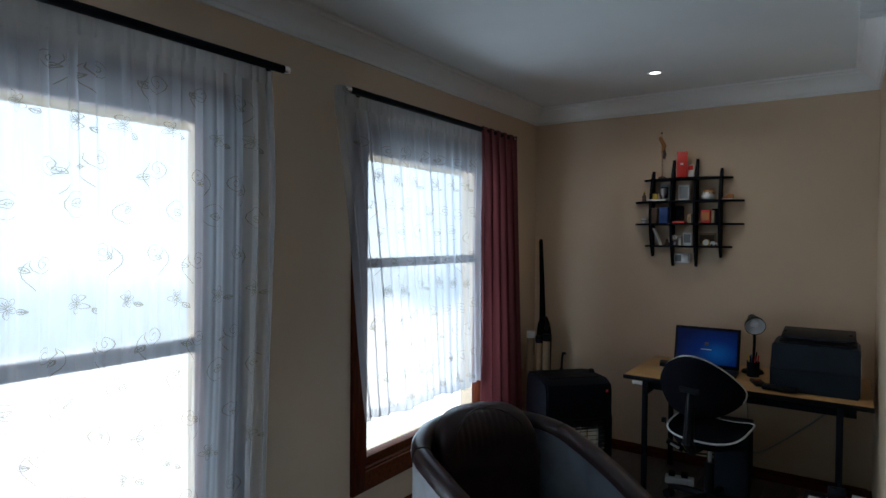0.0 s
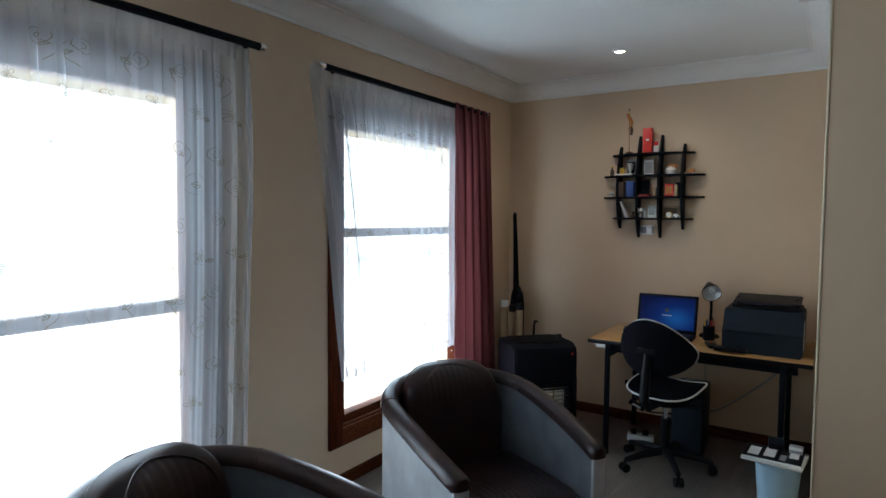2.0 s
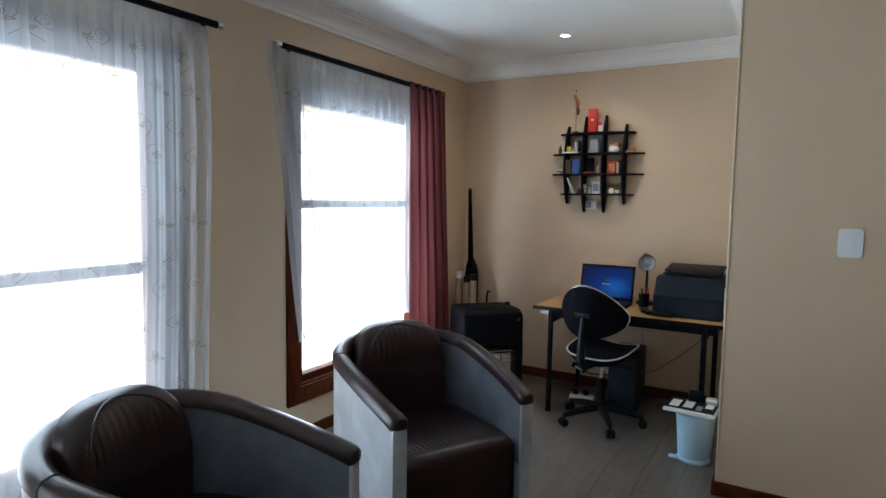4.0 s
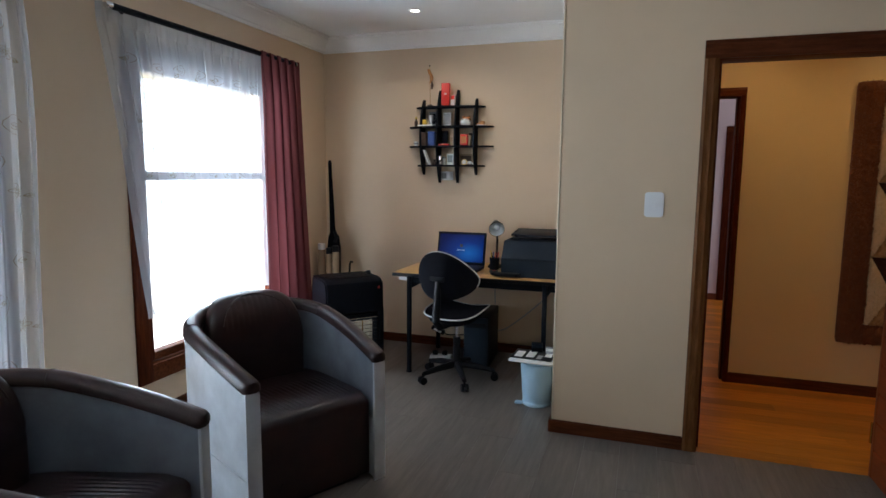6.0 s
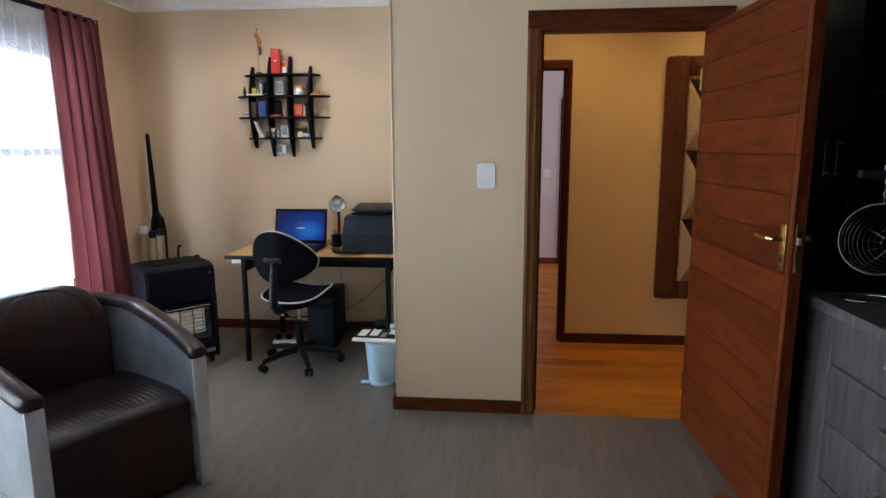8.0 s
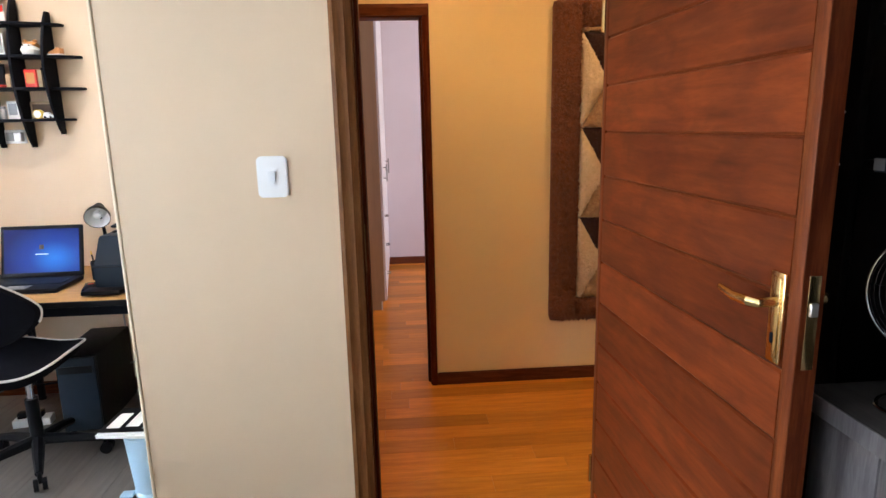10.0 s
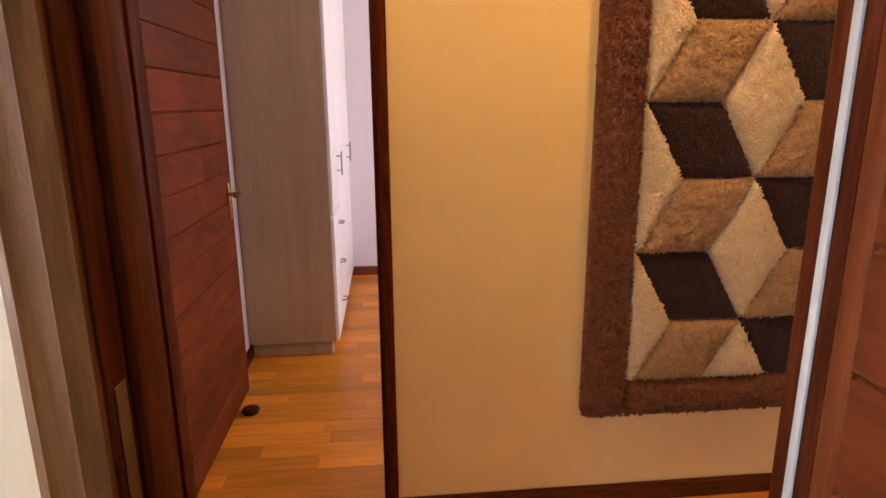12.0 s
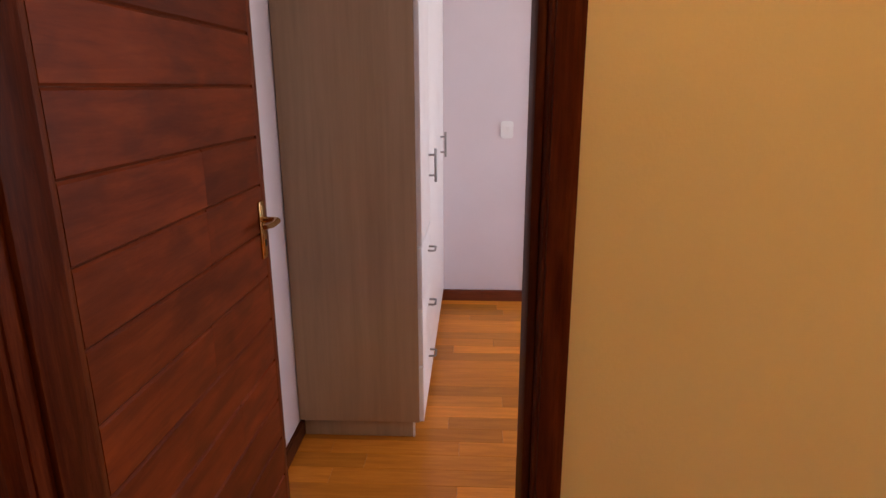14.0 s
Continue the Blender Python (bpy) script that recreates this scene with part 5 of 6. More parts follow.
# ---------- gas heater ----------
ht = thing("gas_heater", pose(-1.579, 0.588, 0, 0, 0, 48), "black cabinet gas heater with a ceramic panel behind wire bars", "heater")
HW, HD = 0.215, 0.165
bm = prism(bmesh.new(), [(-HD, 0.05), (HD, 0.05), (HD, 0.60), (HD - 0.02, 0.69), (-HD + 0.06, 0.69), (-HD + 0.012, 0.665), (-HD, 0.62), (-HD, 0.455), (-HD + 0.035, 0.44), (-HD + 0.035, 0.17), (-HD, 0.15)], "x", -HW, HW, 0.010)
part("cabinet", bm, BLACKMETAL, ht)
for x0, x1 in ((-HW, -HW + 0.035), (HW - 0.035, HW)):
    part("front_stile", boxed(x0, x1, -HD - 0.002, -HD + 0.04, 0.05, 0.47, 0.004), BLACKMETAL, ht)
part("burner_back", boxed(-0.172, 0.172, -HD + 0.030, -HD + 0.0345, 0.19, 0.425, 0.002), SLATE, ht, "dark burner recess")
part("ceramic_panel", boxed(-0.100, 0.135, -HD + 0.022, -HD + 0.030, 0.225, 0.385, 0.002), CERAMIC, ht, "cream ceramic burner panel")
for x in (-0.024, 0.058):
    part("panel_divider", boxed(x - 0.004, x + 0.004, -HD + 0.016, -HD + 0.0300, 0.22, 0.39), BRASS, ht, "brassy divider strip")
part("guard_hood", tube(bmesh.new(), [(-0.180, -HD + 0.015, 0.40), (-0.176, -HD - 0.012, 0.445), (-0.155, -HD - 0.016, 0.462), (0.155, -HD - 0.016, 0.462), (0.176, -HD - 0.012, 0.445), (0.180, -HD + 0.015, 0.40)], 0.0045, 8), BLACKMETAL, ht, "black wire hood of the guard")
for k in range(9):
    z = 0.20 + k * 0.0265
    part("guard_wire", tube(bmesh.new(), [(-0.178, -HD + 0.02, z), (-0.16, -HD - 0.010, z), (0.16, -HD - 0.010, z), (0.178, -HD + 0.02, z)], 0.0022, 6), CHROME, ht)
for x in (-0.11, 0.0, 0.11):
    part("guard_upright", tube(bmesh.new(), [(x, -HD - 0.0075, 0.19), (x, -HD - 0.0075, 0.43)], 0.002, 6), CHROME, ht)
part("reflector", boxed(-0.17, 0.17, -HD + 0.010, -HD + 0.029, 0.405, 0.432, 0.003), BLACKMETAL, ht)
for k in range(12):
    y = -0.085 + k * 0.019
    part("top_louvre", boxed(-0.165, 0.165, y, y + 0.009, 0.690, 0.697, 0.002), BLACK, ht)
part("knob", lathe(bmesh.new(), [(0, 0.716), (0.016, 0.715), (0.019, 0.700), (0.020, 0.690), (0, 0.690)], 18, (0.175, 0.03, 0)), BLACK, ht)
part("badge", boxed(HW - 0.045, HW - 0.030, -HD - 0.0015, -HD + 0.001, 0.615, 0.632, 0.001), RED, ht, "small red badge")
part("green_label", boxed(HW - 0.09, HW - 0.03, -HD - 0.0015, -HD + 0.001, 0.085, 0.11, 0.001), GREYPL, ht)
for x in (-0.17, 0.17):
    for y in (-0.12, 0.12):
        part("castor", tube(bmesh.new(), [(x - 0.012, y, 0.025), (x + 0.012, y, 0.025)], 0.025, 14), BLACK, ht)
        part("castor_fork", boxed(x - 0.016, x + 0.016, y - 0.012, y + 0.012, 0.030, 0.056, 0.003), BLACK, ht)

# ---------- things in the corner ----------
for x, y, h, r in ((-2.115, 1.16, 0.845, 0.030), (-2.052, 1.175, 0.81, 0.028), (-1.99, 1.17, 0.83, 0.029)):
    tb = thing("cardboard_tube", pose(x, y, 0), "brown cardboard postal tube standing in the corner", "tube", "tubes in the corner")
    part("tube", lathe(bmesh.new(), [(0, 0), (r, 0), (r, h - 0.05), (0, h - 0.05)], 22), CARD, tb)
    part("cap", lathe(bmesh.new(), [(0, h), (r * 0.9, h), (r * 1.03, h - 0.004), (r * 1.03, h - 0.05), (0, h - 0.05)], 22), PAPER if x < -2.1 else BLACK, tb)
stick = thing("rifle_case", pose(-2.05, 1.24, 0), "tall slim black case tapering upwards in the corner", "case")
part("sleeve", tube(bmesh.new(), [(0, 0, 0), (0.0, 0.0, 0.05), (0.002, 0.01, 0.80), (-0.002, 0.014, 0.90), (-0.02, 0.03, 0.93), (-0.035, 0.045, 1.2), (-0.055, 0.06, 1.52)], [0.05, 0.055, 0.058, 0.045, 0.024, 0.019, 0.014], 14), BLACKCLOTH, stick)
part("grip", tube(bmesh.new(), [(0.035, -0.03, 0.86), (0.06, -0.05, 0.90), (0.03, -0.03, 0.95)], 0.016, 8), BLACK, stick)
part("tip", lathe(bmesh.new(), [(0, 0.02), (0.010, 0.018), (0.015, 0.0), (0.015, -0.03), (0, -0.03)], 12, (-0.055, 0.06, 1.52)), BLACK, stick)
um = thing("umbrella", pose(-1.90, 1.20, 0), "folded black umbrella standing in the corner", "umbrella")
part("canopy", tube(bmesh.new(), [(0, 0, 0.02), (0, 0, 0.10), (0.005, 0.01, 0.45), (0.01, 0.02, 0.58)], [0.008, 0.024, 0.034, 0.014], 12), BLACKCLOTH, um)
part("handle", tube(bmesh.new(), [(0.01, 0.02, 0.57), (0.012, 0.024, 0.66), (0.02, 0.024, 0.695), (0.04, 0.024, 0.69)], 0.009, 8), BLACK, um)

# ---------- wall shelf ----------
SX, SZ = -1.058, 1.718
YS = YD
sh = thing("wall_shelf", pose(0, 0, 0), "black lattice wall shelf of crossed curved boards", "wall shelf")


def crescent(lo, hi, deep):
    """Outline of a board from lo to hi whose front bulges out by deep."""
    pts = [(lo, YS)]
    for k in range(19):
        s = k / 18
        pts.append((lo + (hi - lo) * s, YS - 0.030 - deep * math.sin(math.pi * s) ** 0.8))
    pts.append((hi, YS))
    return pts


LEVELS = ((1.958, -1.345, -0.775), (1.804, -1.405, -0.705), (1.650, -1.405, -0.705), (1.498, -1.335, -0.775))
UPRIGHTS = ((-1.283, 1.425, 2.022), (-1.146, 1.362, 2.092), (-0.995, 1.362, 2.092), (-0.842, 1.425, 2.022))
for z, a, b2 in LEVELS:
    part("shelf_board", prism(bmesh.new(), crescent(a, b2, 0.095), "z", z - 0.0065, z + 0.0065, 0.002), BLACKMETAL, sh)
for x, a, b2 in UPRIGHTS:
    bm = prism(bmesh.new(), [(p[1], p[0]) for p in crescent(a, b2, 0.088)], "x", x - 0.007, x + 0.007, 0.002)
    part("upright_board", bm, BLACKMETAL, sh)


def trinket(name, x, z, label, category, bm, mat, extra=(), y=YS - 0.065, turn=0):
    t2 = thing(name, pose(x, y, z + 0.007, 0, 0, turn), label, category, "things on the wall shelf")
    part("body", bm, mat, t2)
    for nm, b3, m3 in extra:
        part(nm, b3, m3, t2)
    return t2


Z1, Z2, Z3, Z4 = (l[0] for l in LEVELS)
trinket("red_gift_box", -1.085, Z1, "tall red gift carton with a pale emblem", "box", boxed(-0.032, 0.032, -0.025, 0.025, 0, 0.175, 0.002), RED, (("emblem", boxed(-0.010, 0.010, -0.0265, -0.0245, 0.085, 0.097, 0.0005), PAPER),), turn=8)
trinket("greeting_card", -1.028, Z1, "folded white and red card", "card", prism(bmesh.new(), [(-0.020, 0), (0.020, 0), (0.020, 0.004), (-0.020, 0.004)], "z", 0, 0.085), PAPER, (("red_stripe", boxed(-0.019, 0.019, -0.002, -0.0005, 0.05, 0.08), RED),), turn=-25)
fl = trinket("table_flag", -1.215, Z1, "small fringed pennant on a thin pole", "flag", lathe(bmesh.new(), [(0, 0), (0.026, 0), (0.024, 0.010), (0.008, 0.016), (0, 0.016)], 18), BROWN, (("pole", tube(bmesh.new(), [(0, 0, 0.01), (-0.006, 0, 0.31)], 0.0022, 6), BRASS),))
part("pennant", sheet(bmesh.new(), 8, 14, lambda u, v: (-0.006 + 0.030 * (u - 0.3) * (0.4 + 0.6 * math.sin(v * 2.6)) + 0.012 * math.sin(v * 5), 0.008 * math.sin(u * 6 + v * 3) - 0.004, 0.18 + 0.11 * v)), ORANGE, fl, "orange cloth pennant", smooth=180)
part("tassel", tube(bmesh.new(), [(0.012, -0.004, 0.20), (0.016, -0.004, 0.165), (0.012, -0.004, 0.135)], [0.006, 0.012, 0.008], 8), BROWN, fl)
part("finial", lathe(bmesh.new(), [(0, 0.324), (0.005, 0.319), (0.005, 0.312), (0, 0.308)], 10, (-0.006, 0, 0)), BLACK, fl)
# second level
trinket("little_bottle", -1.335, Z2, "small yellow and brown bottle", "bottle", lathe(bmesh.new(), [(0, 0), (0.013, 0), (0.014, 0.035), (0.006, 0.048), (0.006, 0.062), (0, 0.062)], 14), BROWN, (("cap", lathe(bmesh.new(), [(0, 0.072), (0.007, 0.071), (0.007, 0.060), (0, 0.060)], 12), YELLOW),))
trinket("yellow_tin", -1.262, Z2, "small yellow tin with a lid", "tin", boxed(-0.017, 0.017, -0.014, 0.014, 0, 0.052, 0.003), YELLOW, (("lid", boxed(-0.018, 0.018, -0.015, 0.015, 0.052, 0.058, 0.002), BROWN),))
trinket("glass_trophy", -1.205, Z2, "small grey and silver trophy", "trophy", lathe(bmesh.new(), [(0, 0), (0.022, 0), (0.022, 0.008), (0.010, 0.016), (0.010, 0.03), (0.022, 0.05), (0.024, 0.085), (0, 0.09)], 16), STEEL, (("plinth", boxed(-0.026, 0.026, -0.020, 0.020, -0.0, 0.006), BLACK),))
trinket("white_tray", -1.24, Z2, "flat white tray at the front of the shelf", "tray", boxed(-0.062, 0.062, -0.012, 0.012, 0, 0.007, 0.002), PAPER, (("rim", boxed(-0.063, 0.063, -0.0135, -0.0115, 0, 0.010), PAPER),), y=YS - 0.105)
trinket("picture_card", -1.072, Z2, "leaning grey picture card", "card", prism(bmesh.new(), [(-0.036, 0), (0.036, 0), (0.036, 0.004), (-0.036, 0.004)], "z", 0, 0.105), PAPER, (("picture", boxed(-0.030, 0.030, -0.0015, -0.0003, 0.012, 0.092), GREYPL),), turn=-12)
tg = trinket("plush_tiger", -0.918, Z2, "small orange and white toy animal", "toy", lathe(bmesh.new(), [(0, 0), (0.034, 0.003), (0.042, 0.025), (0.030, 0.050), (0, 0.056)], 18), PAPER, (("back_patch", lathe(bmesh.new(), [(0, 0.030), (0.030, 0.032), (0.037, 0.045), (0.026, 0.062), (0, 0.068)], 16, (0.004, 0.008, 0)), ORANGE),))
for sx in (-0.020, 0.026):
    part("ear", lathe(bmesh.new(), [(0, 0.058), (0.011, 0.062), (0.010, 0.072), (0, 0.076)], 10, (sx, 0.004, 0)), ORANGE, tg)
for sx in (-0.014, 0.014):
    part("spot", lathe(bmesh.new(), [(0, 0.040), (0.005, 0.043), (0, 0.048)], 8, (sx, -0.034, 0)), BLACK, tg)
trinket("clay_shoe", -0.795, Z2, "small orange-brown clay shoe", "ornament", prism(bmesh.new(), [(-0.036, 0), (0.030, 0), (0.030, 0.030), (0.010, 0.036), (-0.014, 0.022), (-0.034, 0.014)], "y", -0.016, 0.016, 0.005), ORANGE, (("sole", boxed(-0.038, 0.032, -0.018, 0.018, 0, 0.004, 0.001), PAPER),))
# third level
trinket("little_cup", -1.335, Z3, "small white and grey cup", "cup", lathe(bmesh.new(), [(0, 0), (0.014, 0), (0.017, 0.010), (0.019, 0.034), (0.016, 0.034), (0.012, 0.006), (0, 0.006)], 16), PAPER, (("band", lathe(bmesh.new(), [(0.0185, 0.012), (0.0195, 0.012), (0.0205, 0.022), (0.0190, 0.022)], 16), GREYPL),))
trinket("brown_book", -1.255, Z3, "small brown book standing upright", "book", boxed(-0.018, 0.018, -0.045, 0.045, 0, 0.105, 0.002), BROWN, (("pages", boxed(-0.015, 0.015, -0.043, 0.0455, 0.003, 0.102), PAPER),))
trinket("blue_book", -1.192, Z3, "blue book standing upright", "book", boxed(-0.028, 0.028, -0.045, 0.045, 0, 0.110, 0.002), BLUE, (("pages", boxed(-0.025, 0.025, -0.043, 0.0455, 0.003, 0.107), PAPER),))
trinket("red_tray", -1.085, Z3, "flat red case with a clasp", "case", boxed(-0.048, 0.030, -0.04, 0.04, 0, 0.013, 0.002), RED, (("clasp", boxed(-0.012, -0.004, -0.042, -0.039, 0.003, 0.010), BRASS),))
trinket("cream_booklet", -1.022, Z3, "cream booklet standing upright", "book", boxed(-0.010, 0.010, -0.04, 0.04, 0, 0.062, 0.001), CERAMIC, (("spine", boxed(-0.0102, 0.0102, -0.0412, -0.0395, 0, 0.062), CARD),))
trinket("red_picture_box", -0.925, Z3, "red and orange picture box", "box", boxed(-0.030, 0.030, -0.020, 0.020, 0, 0.086, 0.002), RED, (("picture", boxed(-0.022, 0.022, -0.0212, -0.0195, 0.018, 0.070), ORANGE),), turn=-8)
trinket("tan_box", -0.882, Z3, "narrow tan cardboard box", "box", boxed(-0.010, 0.010, -0.02, 0.02, 0, 0.080, 0.001), CARD, (("lid", boxed(-0.0105, 0.0105, -0.0205, 0.0205, 0.070, 0.082, 0.001), CARD),))
# fourth level
trinket("leaning_photo", -1.25, Z4, "pale photograph leaning in the corner", "photo", prism(bmesh.new(), [(0.030, 0.0), (0.036, 0.0), (-0.008, 0.118), (-0.014, 0.118)], "y", -0.03, 0.03), PAPER, (("backing", prism(bmesh.new(), [(0.0245, 0.0), (0.029, 0.0), (-0.015, 0.118), (-0.0185, 0.118)], "y", -0.032, 0.032), GREYPL),))
trinket("dark_figure", -1.175, Z4, "small dark carved figure", "ornament", lathe(bmesh.new(), [(0, 0), (0.016, 0), (0.018, 0.014), (0.009, 0.026), (0.012, 0.038), (0, 0.046)], 12), BROWN, (("foot_plate", boxed(-0.02, 0.02, -0.014, 0.014, 0, 0.004), BLACK),))
trinket("glass_jar", -1.095, Z4, "small grey lidded jar", "jar", lathe(bmesh.new(), [(0, 0), (0.016, 0), (0.017, 0.04), (0.013, 0.05), (0, 0.05)], 16), STEEL, (("lid", lathe(bmesh.new(), [(0, 0.064), (0.014, 0.063), (0.015, 0.050), (0, 0.050)], 16), GREYPL),))
trinket("white_plaque", -1.045, Z4, "white and grey plaque", "plaque", prism(bmesh.new(), [(-0.030, 0), (0.030, 0), (0.030, 0.005), (-0.030, 0.005)], "z", 0, 0.088), PAPER, (("inset", boxed(-0.022, 0.022, -0.0015, -0.0003, 0.02, 0.076), GREYPL),), turn=-10)
trinket("alarm_clock", -0.925, Z4, "small round yellow clock", "clock", tube(bmesh.new(), [(0, -0.012, 0.022), (0, 0.012, 0.022)], 0.022, 22), YELLOW, (("dial", tube(bmesh.new(), [(0, -0.0135, 0.022), (0, -0.0118, 0.022)], 0.018, 22), PAPER), ("bell_foot", boxed(-0.018, 0.018, -0.010, 0.010, 0, 0.004), BRASS)))
trinket("toy_car", -0.878, Z4, "small white and black toy", "toy", prism(bmesh.new(), [(-0.022, 0.004), (0.024, 0.004), (0.024, 0.016), (0.010, 0.020), (0.004, 0.030), (-0.014, 0.030), (-0.022, 0.018)], "y", -0.011, 0.011, 0.002), PAPER, (("wheel", tube(bmesh.new(), [(-0.012, -0.012, 0.006), (-0.012, 0.012, 0.006)], 0.006, 10), BLACK), ("wheel", tube(bmesh.new(), [(0.014, -0.012, 0.006), (0.014, 0.012, 0.006)], 0.006, 10), BLACK)))
trinket("picture_stand", -1.105, Z3, "small dark picture frame at the back of the shelf", "picture frame", boxed(-0.030, 0.030, -0.006, 0.006, 0.0, 0.118, 0.003), BLACK, (("picture", boxed(-0.022, 0.022, -0.0075, -0.0055, 0.012, 0.105), SLATE),), y=YS - 0.030)
trinket("slate_box", -0.872, Z3, "small slate-blue box at the back of the shelf", "box", boxed(-0.026, 0.020, -0.012, 0.012, 0.0, 0.095, 0.002), SLATE, (("lid", boxed(-0.027, 0.021, -0.013, 0.013, 0.082, 0.096, 0.002), BLACK),), y=YS - 0.030)
trinket("grey_print", -1.205, Z2, "grey printed card at the back of the shelf", "card", boxed(-0.030, 0.030, -0.003, 0.003, 0.0, 0.115), GREYPL, (("print", boxed(-0.024, 0.024, -0.0042, -0.0028, 0.02, 0.10), SLATE),), y=YS - 0.028)
trinket("silver_cup", -1.115, Z4, "small shiny silver trophy cup", "cup", lathe(bmesh.new(), [(0, 0), (0.014, 0), (0.008, 0.010), (0.008, 0.026), (0.017, 0.038), (0.019, 0.068), (0.016, 0.068), (0.013, 0.040), (0, 0.036)], 16), CHROME, (("foot_plate", boxed(-0.016, 0.016, -0.016, 0.016, 0, 0.004), BLACK),), y=YS - 0.10)
trinket("tan_card", -0.925, Z4, "tan picture card at the back of the shelf", "card", boxed(-0.055, 0.055, -0.003, 0.003, 0.0, 0.085), CARD, (("picture", boxed(-0.045, 0.045, -0.0042, -0.0028, 0.012, 0.072), BROWN),), y=YS - 0.026)
so = thing("wall_socket", pose(-1.085, YD, 1.418), "white wall socket with a plug below the shelf", "socket")
part("plate", boxed(-0.06, 0.05, -0.008, 0, -0.035, 0.035, 0.004), WHITEPL, so)
part("plug", boxed(0.005, 0.042, -0.04, -0.008, -0.025, 0.022, 0.006), WHITEPL, so)
part("socket_face", boxed(-0.05, -0.008, -0.0105, -0.0078, -0.022, 0.022, 0.001), GREYPL, so)

# ---------- sheepskin rug on the hallway wall ----------
RX0, RX1, RZ0, RZ1, RY = 1.676, 2.90, 0.350, 2.030, YH1
IX0, IX1, IZ0, IZ1 = 1.826, 2.752, 0.478, 1.900
rug = thing("sheepskin_rug", pose(0, 0, 0), "patchwork sheepskin rug of brown, cream and black diamonds", "wall rug")
part("backing", boxed(RX0 + 0.02, RX1 - 0.02, RY - 0.008, RY - 0.001, RZ0 + 0.02, RZ1 - 0.02), CARD, rug, "leather backing of the rug")


def clip(poly, lo_x, hi_x, lo_z, hi_z):
    for ax, lim, sgn in ((0, lo_x, 1), (0, hi_x, -1), (1, lo_z, 1), (1, hi_z, -1)):
        out = []
        for i, p in enumerate(poly):
            q = poly[(i + 1) % len(poly)]
            pin, qin = sgn * (p[ax] - lim) >= 0, sgn * (q[ax] - lim) >= 0
            if pin:
                out.append(p)
            if pin != qin:
                s = (lim - p[ax]) / (q[ax] - p[ax])
                out.append((p[0] + s * (q[0] - p[0]), p[1] + s * (q[1] - p[1])))
        poly = out
        if len(poly) < 3:
            return []
    return poly


